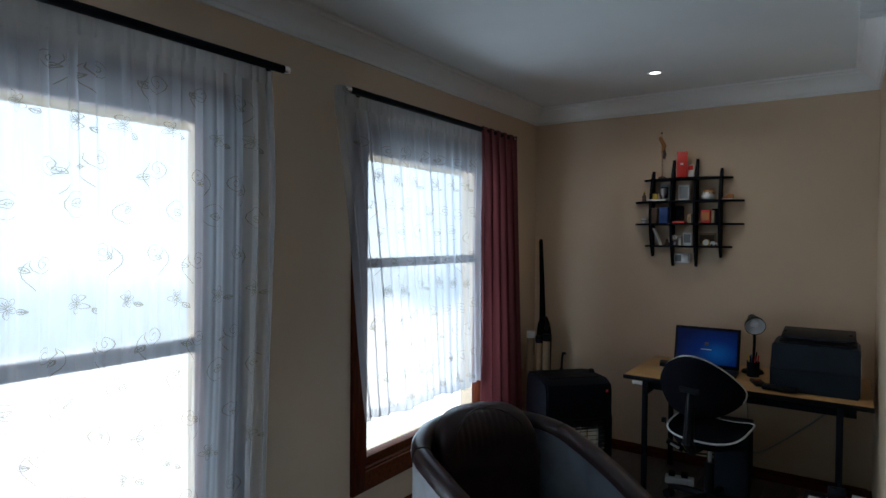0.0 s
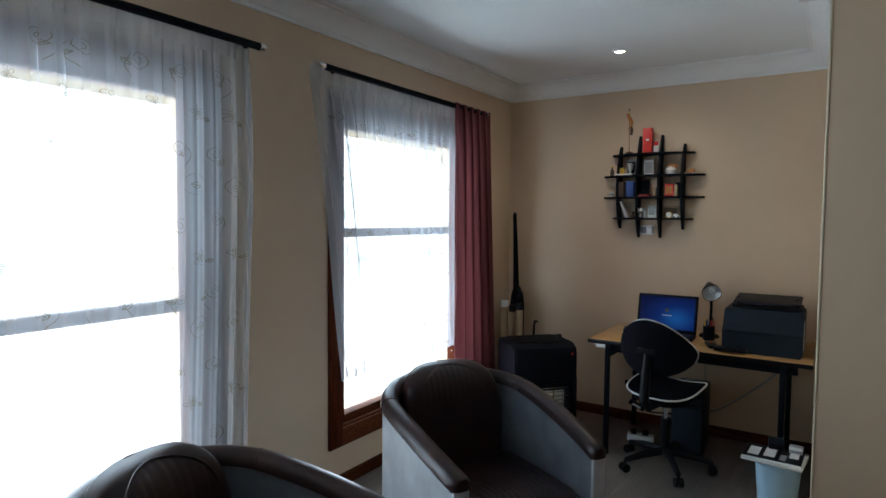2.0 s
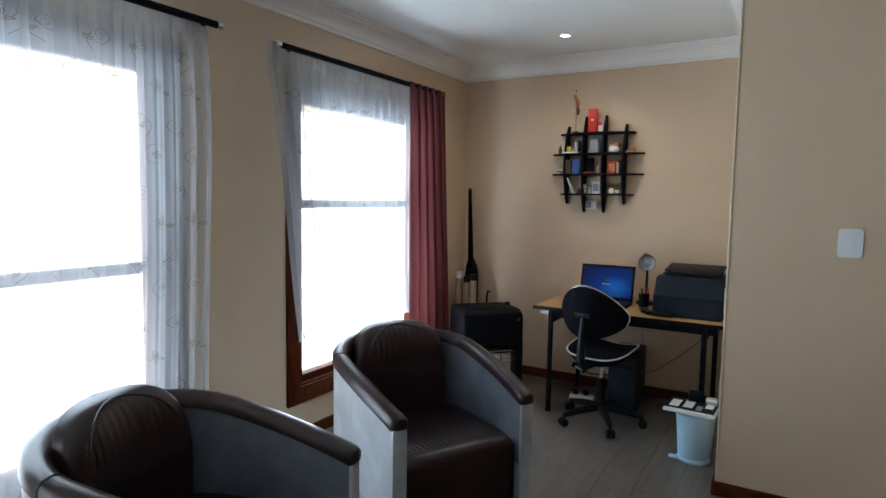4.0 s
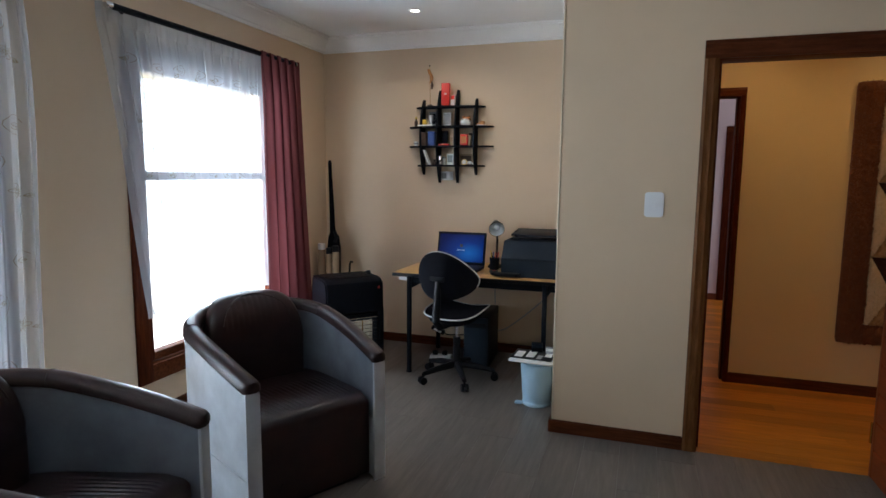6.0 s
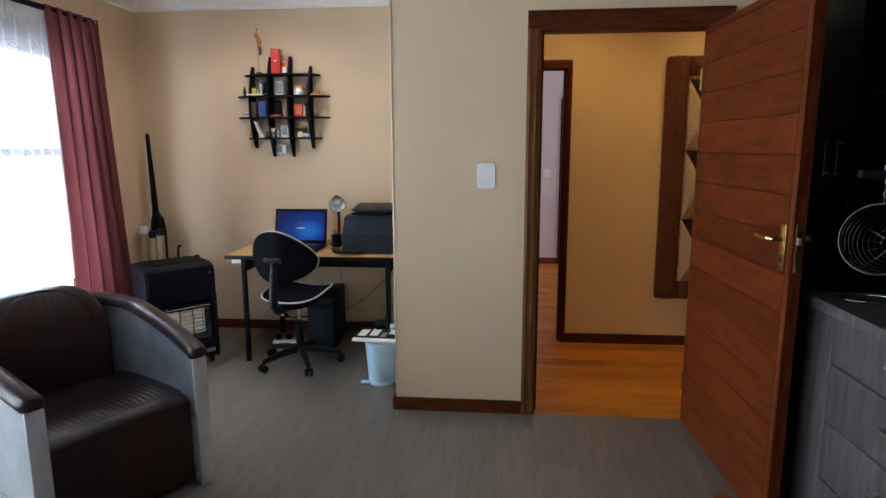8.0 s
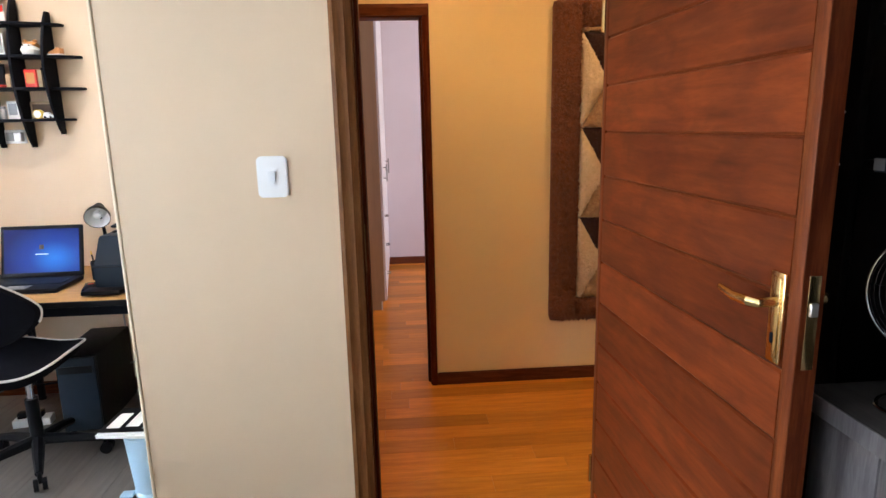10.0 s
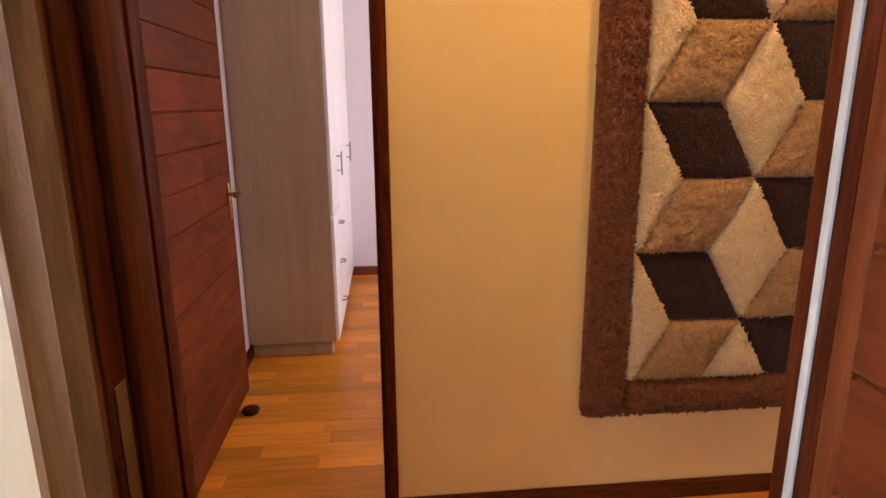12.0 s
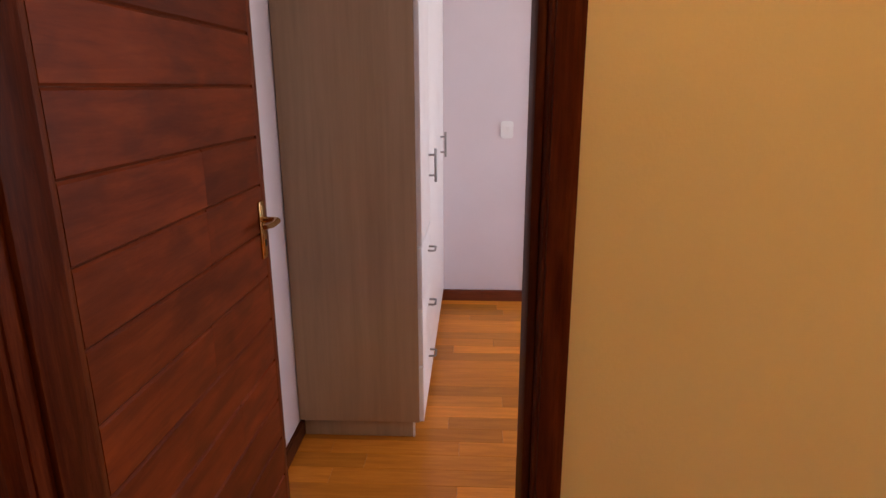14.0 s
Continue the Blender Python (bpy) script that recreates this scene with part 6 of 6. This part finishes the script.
def fleece(name, poly, mat, pile, seed, tuft=0.0075, size=0.0055, clump=0.004):
    """A padded patch of pile: a bulging skin with a dense coat of soft curled locks."""
    rng = np.random.default_rng(seed)
    P = np.array(poly)
    n = len(poly)
    turn = sum(P[i][0] * P[(i + 1) % n][1] - P[(i + 1) % n][0] * P[i][1] for i in range(n))
    area = 0.5 * abs(turn)
    if turn < 0:
        P = P[::-1]
    c = P.mean(axis=0)

    def rim(q):
        d = np.full(len(q), 9.0)
        for i in range(n):
            a, b3 = P[i], P[(i + 1) % n]
            e = (b3 - a) / max(1e-9, np.linalg.norm(b3 - a))
            d = np.minimum(d, -((q[:, 0] - a[0]) * e[1] - (q[:, 1] - a[1]) * e[0]))
        return d

    def rise(q):
        d = np.clip(rim(q), 0, None)
        lump = np.sin(q[:, 0] * 61 + 2.1 * np.sin(q[:, 1] * 43 + seed)) * np.sin(q[:, 1] * 57 + 1.7 * np.sin(q[:, 0] * 39))
        curl = np.sin(q[:, 0] * 205 + 2.4 * np.sin(q[:, 1] * 131 + seed)) * np.sin(q[:, 1] * 187 + 2.2 * np.sin(q[:, 0] * 143 + 2 * seed))
        s = 1 - np.clip(d / 0.075, 0, 1)
        return 0.008 + pile * np.sqrt(1 - s * s) * (0.88 + 0.09 * lump) + clump * curl * (1 - s * s)
    rings = 7
    verts, faces = [], []
    edge = []
    for i in range(n):
        a, b3 = P[i], P[(i + 1) % n]
        m2 = max(2, int(np.linalg.norm(b3 - a) / 0.02))
        edge += [a + (b3 - a) * k / m2 for k in range(m2)]
    edge = np.array(edge)
    k = len(edge)
    # a long strip closes on its spine, a diamond on its middle
    span = P.max(axis=0) - P.min(axis=0)
    spine = np.repeat(c[None], k, axis=0)
    if max(span) > 2.5 * min(span):
        ax = int(span[1] > span[0])
        half = max(span) / 2 - min(span) / 2
        spine[:, ax] = np.clip(edge[:, ax], c[ax] - half, c[ax] + half)
    for r in range(rings + 1):
        s = 1 - (r / rings) ** 1.4 if r else 1.0
        q = spine + (edge - spine) * max(s, 0.01)
        h = rise(q) - 0.002 if r else np.full(k, 0.004)
        verts += [(x, RY - y, z) for (x, z), y in zip(q, h)]
    for r in range(rings):
        for i in range(k):
            j = (i + 1) % k
            faces.append((r * k + i, r * k + j, (r + 1) * k + j, (r + 1) * k + i))
    # locks: low rounded curls, five-sided, each leaning with its neighbours
    want = int(area * 0.62 / (size * size))
    lo, hi = P.min(axis=0), P.max(axis=0)
    q = rng.uniform(lo - 0.004, hi + 0.004, (want * 3, 2))
    q = q[rim(q) > size * (0.3 if mat is FUR_BROWN else 0.85)][:want]
    m = len(q)
    h = rise(q)
    flow = np.sin(q[:, 0] * 97 + seed) * 2.6 + np.cos(q[:, 1] * 89 + 1.7 * np.sin(q[:, 0] * 61)) * 2.6 + rng.normal(0, 0.45, m)
    dirx, dirz = np.cos(flow), np.sin(flow)
    w = rng.uniform(0.75, 1.35, m) * size
    tall = rng.uniform(0.55, 1.15, m) * tuft
    ring = []
    for up, wide, lean in ((-0.35, 1.0, 0.0), (0.55, 0.82, 0.35), (0.95, 0.42, 0.75)):
        for j in range(5):
            a = j * 2 * math.pi / 5
            along, across = math.cos(a) * wide * 1.7, math.sin(a) * wide * 0.50
            jit = rng.uniform(0.85, 1.15, m)
            x = q[:, 0] + (along * dirx - across * dirz) * w * jit + dirx * w * lean
            z = q[:, 1] + (along * dirz + across * dirx) * w * jit + dirz * w * lean
            ring.append(np.stack([x, RY - h - up * tall, z], axis=1))
    tip = np.stack([q[:, 0] + dirx * w * 0.9, RY - h - tall * 1.05, q[:, 1] + dirz * w * 0.9], axis=1)
    cloud = np.stack(ring + [tip], axis=1).reshape(-1, 3)
    base = len(verts)
    verts += [tuple(v) for v in cloud.tolist()]
    one = []
    for r in range(2):
        for j in range(5):
            one.append((r * 5 + j, r * 5 + (j + 1) % 5, r * 5 + 5 + (j + 1) % 5, r * 5 + 5 + j))
    for j in range(5):
        one.append((10 + j, 10 + (j + 1) % 5, 15))
    for i in range(m):
        o = base + i * 16
        faces += [tuple(o + v for v in f) for f in one]
    me = bpy.data.meshes.new(name)
    me.from_pydata(verts, [], faces)
    me.materials.append(mat)
    me.polygons.foreach_set("use_smooth", [True] * len(faces))
    ob = new(name, me)
    ob.parent = rug
    return ob


seed = 1
for k in range(-2, 4):
    for j in range(-2, 4):
        ox, oz = 1.836 + 0.375 * k, 1.400 - 0.2375 * k + 0.475 * j
        for nm, quad, mat, pile in (("black_diamond", ((0, 0), (0.24, 0), (0.375, -0.2375), (0.135, -0.2375)), FUR_DARK, 0.034),
                                    ("tan_diamond", ((0.135, -0.2375), (0.375, -0.2375), (0.24, -0.475), (0, -0.475)), FUR_TAN, 0.056),
                                    ("cream_diamond", ((0.375, -0.2375), (0.24, -0.475), (0.375, -0.7125), (0.51, -0.475)), FUR_CREAM, 0.052)):
            poly = clip([(ox + p, oz + q) for p, q in quad], IX0, IX1, IZ0, IZ1)
            if poly:
                seed += 1
                a2 = 0.5 * abs(sum(poly[i][0] * poly[(i + 1) % len(poly)][1] - poly[(i + 1) % len(poly)][0] * poly[i][1] for i in range(len(poly))))
                if a2 > 0.0015:
                    fleece(nm, poly, mat, pile, seed, 0.0020 if mat is FUR_DARK else 0.0036, 0.0046 if mat is FUR_DARK else 0.0050, 0.0012 if mat is FUR_DARK else 0.0030)


def eased(corner, r=0.032):
    """The rug's own corners are rounded off; the other corners of its border stay square."""
    x, z = corner
    if x not in (RX0, RX1) or z not in (RZ0, RZ1):
        return [corner]
    sx, sz = (1 if x == RX0 else -1), (1 if z == RZ0 else -1)
    arc = [(x + sx * r * (1 - math.cos(k * math.pi / 8)), z + sz * r * (1 - math.sin(k * math.pi / 8))) for k in range(5)]
    return arc if (sx > 0) == (sz > 0) else arc[::-1]


for quad in (((RX0, RZ0), (IX0, RZ0), (IX0, RZ1), (RX0, RZ1)), ((IX1, RZ0), (RX1, RZ0), (RX1, RZ1), (IX1, RZ1)), ((IX0, RZ0), (IX1, RZ0), (IX1, IZ0), (IX0, IZ0)), ((IX0, IZ1), (IX1, IZ1), (IX1, RZ1), (IX0, RZ1))):
    seed += 1
    fleece("border_strip", [p for corner in quad for p in eased(corner)], FUR_BROWN, 0.062, seed * 10, 0.0060, 0.0054, 0.0035)

# ---------- bedroom wardrobe ----------
wr = thing("wardrobe", pose(0, 0, 0), "tall ash-grey wardrobe with white doors, drawers and bar handles", "wardrobe")
WX, WY0, WY1 = 0.750, 2.660, YBF - 0.002
part("side_panel", boxed(BW + 0.004, WX - 0.022, WY0, WY0 + 0.018, 0.078, ZC - 0.03, 0.001), ASHPANEL, wr, "ash-grey grained side panel")
part("plinth", boxed(BW + 0.018, WX - 0.05, WY0 + 0.022, WY1, 0.0, 0.0775, 0.001), ASHPANEL, wr, "recessed grey plinth")
part("plinth_edge", boxed(WX - 0.05, WX - 0.042, WY0 + 0.022, WY0 + 0.036, 0.0, 0.077), WHITEPL, wr)
part("carcass", boxed(BW + 0.005, WX - 0.022, WY0 + 0.0185, WY1, 0.079, ZC - 0.031), WHITEPL, wr, "white carcass")
for a, b2, z0, hy in ((WY0, 3.098, 0.806, 3.052), (3.102, 4.018, 0.083, 3.972), (4.022, WY1, 0.083, None)):
    dd = part("door", boxed(WX - 0.0215, WX - 0.003, a + 0.001, b2 - 0.002, z0, ZC - 0.05, 0.0015), WHITEPL, wr, "white wardrobe door")
    if hy is None:
        continue
    for z in (1.012, 1.098):
        part("handle_post", tube(bmesh.new(), [(WX - 0.003, hy, z), (WX + 0.024, hy, z)], 0.0045, 8), GREYSTEEL, dd)
    part("handle_bar", tube(bmesh.new(), [(WX + 0.026, hy, 0.985), (WX + 0.026, hy, 1.125)], 0.0062, 10), GREYSTEEL, dd, "brushed steel bar handle")
for i in range(3):
    z0 = 0.083 + i * 0.240
    dr = part("drawer", boxed(WX - 0.0215, WX - 0.003, WY0 + 0.001, 3.096, z0, z0 + 0.236, 0.0015), WHITEPL, wr, "white drawer front")
    zc2 = z0 + 0.148
    part("handle", tube(bmesh.new(), [(WX - 0.003, 2.985 - 0.034, zc2), (WX + 0.020, 2.985 - 0.034, zc2), (WX + 0.026, 2.985 - 0.028, zc2), (WX + 0.026, 2.985 + 0.028, zc2), (WX + 0.020, 2.985 + 0.034, zc2), (WX - 0.003, 2.985 + 0.034, zc2)], 0.0048, 8), GREYSTEEL, dr, "small steel handle")

# ---------- wall unit in the study ----------
UX = 1.690
base = thing("base_cabinet", pose(0, 0, 0), "grey oak base cabinet with drawers and steel handles", "cabinet")
part("carcass", boxed(UX + 0.02, XU - 0.002, -3.9, -0.842, 0.08, 0.862), GREYWOOD, base)
part("plinth", boxed(UX + 0.06, XU - 0.002, -3.9, -0.85, 0.0, 0.08), DARKWOOD, base)
part("corner_post", boxed(UX, UX + 0.02, -1.008, -0.842, 0.02, 0.862, 0.001), GREYWOOD, base, "grey oak front post")
for c3 in range(3):
    y1 = -1.012 - c3 * 0.80
    y0 = y1 - 0.796
    zz = (0.022, 0.272, 0.482, 0.690, 0.864)
    for a, b2 in zip(zz, zz[1:]):
        dr = part("drawer", boxed(UX, UX + 0.019, y0, y1, a + 0.002, b2 - 0.002, 0.0015), GREYWOOD, base, "grey oak drawer front")
        zc2 = (a + b2) / 2 + 0.02
        ym = (y0 + y1) / 2
        part("handle", tube(bmesh.new(), [(UX, ym + 0.08, zc2), (UX - 0.026, ym + 0.08, zc2), (UX - 0.028, ym + 0.076, zc2), (UX - 0.028, ym - 0.076, zc2), (UX - 0.026, ym - 0.08, zc2), (UX, ym - 0.08, zc2)], 0.005, 8), STEEL, dr, "steel bar handle")
wt = thing("worktop", pose(0, 0, 0), "dark grey oak worktop with a pale front edge", "worktop")
part("slab", boxed(UX - 0.022, XU - 0.002, -3.9, -0.829, 0.8625, 0.902, 0.003), DARKGREY, wt)
part("front_edge", boxed(UX - 0.026, UX - 0.022, -3.9, -0.828, 0.8627, 0.9015, 0.001), GREYWOOD, wt, "pale grey edging")
tall = thing("tall_cupboard", pose(0, 0, 0), "tall near-black cupboard with two long steel handles", "cupboard")
TX = 1.905
part("carcass", boxed(TX + 0.02, XU - 0.002, -0.60, -0.06, 0.0, 2.30), DARKWOOD, tall)
for a, b2, hy in ((-0.60, -0.302, -0.535), (-0.298, -0.06, -0.455)):
    dd = part("door", boxed(TX, TX + 0.019, a + 0.002, b2 - 0.002, 0.06, 2.29, 0.0015), DARKWOOD, tall, "near-black cupboard door")
for hy in (-0.556, -0.470):
    part("handle", tube(bmesh.new(), [(TX, hy, 1.318), (TX - 0.022, hy, 1.318), (TX - 0.024, hy, 1.305), (TX - 0.024, hy, 1.452), (TX - 0.022, hy, 1.438), (TX, hy, 1.438)], 0.0028, 8), STEEL, tall, "long thin steel handle")
hutch = thing("shelf_hutch", pose(0, 0, 0), "near-black open shelf unit standing on the worktop", "shelf unit")
part("back_panel", boxed(XU - 0.02, XU - 0.003, -3.9, -0.612, 0.9025, 2.30), DARKWOOD, hutch)
for y in (-0.905, -1.10, -2.0, -2.9, -3.88):
    part("upright", boxed(TX + 0.01 - (0.05 if y == -1.10 else 0), XU - 0.021, y - 0.012 - (0.08 if y == -1.10 else 0), y + 0.012, 0.9025, 2.30, 0.001), GREYWOOD if y == -1.10 else DARKWOOD, hutch)
for z in (1.31, 1.62, 1.96, 2.28):
    part("shelf", boxed(TX + 0.02, XU - 0.021, -3.867, -0.612, z, z + 0.022, 0.001), DARKWOOD, hutch)
part("label_strip", boxed(TX + 0.017, TX + 0.0195, -0.965, -0.640, 1.306, 1.338, 0.0005), SLATE, hutch, "dark green label strip on the shelf edge")
for k in range(5):
    part("letter_bar", boxed(TX + 0.0155, TX + 0.0168, -0.845 - k * 0.016 - 0.008, -0.845 - k * 0.016, 1.314, 1.328), SLATEPALE, hutch)
part("price_tag", boxed(TX + 0.0155, TX + 0.0168, -0.670, -0.640, 1.310, 1.336), GREYPL, hutch)
part("price_tag", boxed(TX + 0.0155, TX + 0.0168, -0.955, -0.935, 1.308, 1.337), PAPER, hutch)

# hanging wire basket on a stand
bs = thing("wire_fruit_basket", pose(1.83, -0.960, 0.902), "chrome wire fruit basket hanging on a curved stand", "fruit basket")
ring = [(-0.015 + 0.088 * math.cos(a * math.pi / 16), 0.060 * math.sin(a * math.pi / 16), 0.006) for a in range(32)]
part("stand_ring", tube(bmesh.new(), ring, 0.0042, 8, True), CHROME, bs)
part("stand_arm", tube(bmesh.new(), [(0.070, -0.010, 0.006), (0.105, -0.030, 0.030), (0.125, -0.075, 0.14), (0.120, -0.095, 0.26), (0.090, -0.075, 0.38), (0.055, -0.030, 0.445), (0.030, -0.005, 0.468), (0.016, 0.004, 0.462), (0.014, 0.006, 0.446)], 0.0026, 8), WIRE, bs)
part("hook", tube(bmesh.new(), [(0.014 + 0.013 * math.cos(a * math.pi / 8), 0.006 - 0.006 * math.cos(a * math.pi / 8), 0.452 + 0.016 * math.sin(a * math.pi / 8)) for a in range(-2, 10)], 0.0026, 8), CHROME, bs)
for k in range(5):
    z = 0.428 - k * 0.021
    part("chain_link", tube(bmesh.new(), [(0.013 + 0.009 * math.cos(a * math.pi / 6) * (1 if k % 2 else 0.2), 0.006 - 0.009 * math.cos(a * math.pi / 6) * (0.2 if k % 2 else 1), z + 0.014 * math.sin(a * math.pi / 6)) for a in range(12)], 0.0019, 6, True), CHROME, bs)
HUB = Vector((0.005, 0.012, 0.212))
AXIS = Vector((-0.76, -0.58, 0.22)).normalized()
ACROSS = AXIS.cross(Vector((0, 0, 1))).normalized()
UPRIGHT = ACROSS.cross(AXIS)


def bowl(a, depth):
    """A point of the bowl: a goes round, depth runs from the rim (0) to its bottom (1)."""
    r = 0.122 * math.cos(depth * math.pi / 2) ** 0.75
    return tuple(HUB + (ACROSS * math.cos(a) + UPRIGHT * math.sin(a)) * r - AXIS * 0.120 * math.sin(depth * math.pi / 2))


part("basket_rim", tube(bmesh.new(), [bowl(a * math.pi / 24, 0.0) for a in range(48)], 0.0021, 8, True), CHROME, bs)
for k in range(1, 10):
    part("basket_hoop", tube(bmesh.new(), [bowl(a * math.pi / 18, k / 10.2) for a in range(36)], 0.0011, 6, True), WIRE, bs)
for k in range(12):
    part("basket_rib", tube(bmesh.new(), [bowl(k * math.pi / 6, i / 10) for i in range(10)], 0.0012, 6), WIRE, bs)
part("hanger", tube(bmesh.new(), [bowl(math.pi * 0.5, 0.0), tuple(Vector((0.013, 0.006, 0.330)))], 0.0018, 6), CHROME, bs)

# wooden toy cart on the upper shelf
cart = thing("toy_cart", pose(2.02, -0.875, 1.6425), "small pale wooden toy cart with spoked wheels", "toy")
part("body", boxed(-0.06, 0.06, -0.13, 0.10, 0.085, 0.150, 0.006), TOYWOOD, cart)
for y in (-0.09, 0.055):
    w = part("wheel", tube(bmesh.new(), [(-0.072, y + 0.046 * math.cos(a * math.pi / 12), 0.052 + 0.046 * math.sin(a * math.pi / 12)) for a in range(24)], 0.0075, 8, True), TOYWOOD, cart, "pale spoked wheel")
    for a in range(4):
        part("spoke", tube(bmesh.new(), [(-0.072, y + 0.044 * math.cos(a * math.pi / 4), 0.052 + 0.044 * math.sin(a * math.pi / 4)), (-0.072, y - 0.044 * math.cos(a * math.pi / 4), 0.052 - 0.044 * math.sin(a * math.pi / 4))], 0.003, 6), TOYWOOD, w)
    part("axle", tube(bmesh.new(), [(-0.075, y, 0.052), (0.07, y, 0.052)], 0.006, 8), TOYWOOD, cart)

# ---------- boards of the floors ----------


def boards(floor_name, label, material, x0, x1, y0, y1, along, width, lengths, seed, gap=0.0007, skip=None):
    """Separate boards laid in rows with broken joints; boards of one length share a mesh."""
    rng = random.Random(seed)
    f = thing(floor_name, pose(0, 0, 0), label, "floor", kind="structure")
    meshes = {}

    def lay(a0, a1, b0, b1):
        w, l = b1 - b0 - gap, a1 - a0 - gap
        key = (round(w, 3), round(l, 3))
        if key not in meshes:
            bm = boxed(0, l, 0, w, -0.012, 0.0) if along == "x" else boxed(0, w, 0, l, -0.012, 0.0)
            es = [e for e in bm.edges if all(v.co.z > -1e-5 for v in e.verts)]
            bmesh.ops.bevel(bm, geom=es, offset=0.0007, segments=1, affect='EDGES')
            meshes[key] = data_of("floorboard", bm, material, 0)
        ob = new("floorboard", meshes[key])
        ob.parent = f
        ob.location = (a0, b0, 0) if along == "x" else (b0, a0, 0)
    lo, hi, side0, side1 = (x0, x1, y0, y1) if along == "x" else (y0, y1, x0, x1)
    b = side0
    while b < side1 - 1e-4:
        b2 = min(b + width, side1)
        end = hi
        if skip:
            end = skip(b, b2, hi)
        a = lo
        first = rng.choice(lengths) * rng.uniform(0.25, 1.0)
        while a < end - 1e-4:
            l = first if first else rng.choice(lengths)
            first = None
            a2 = end if a + l > end - 0.12 else a + l
            lay(a, a2, b, b2)
            a = a2
        b = b2
    return f


boards("floor_study", "grey wood-look vinyl plank floor", GREYPLANK, XW, XU, YB, YD, "y", 0.184, (1.22,), 4, skip=lambda a, b, hi: YD if b <= 0.05 else 0.0)
boards("floor_hall", "orange-brown hardwood strip floor of the hallway", STRIP, PW, XR, 0.0, YB1, "x", 0.108, (0.9, 1.3, 1.8), 11)
boards("floor_bedroom", "orange-brown hardwood strip floor of the bedroom", STRIP, PW, XR, YB1, YBF, "x", 0.092, (0.5, 0.8, 1.1), 12)
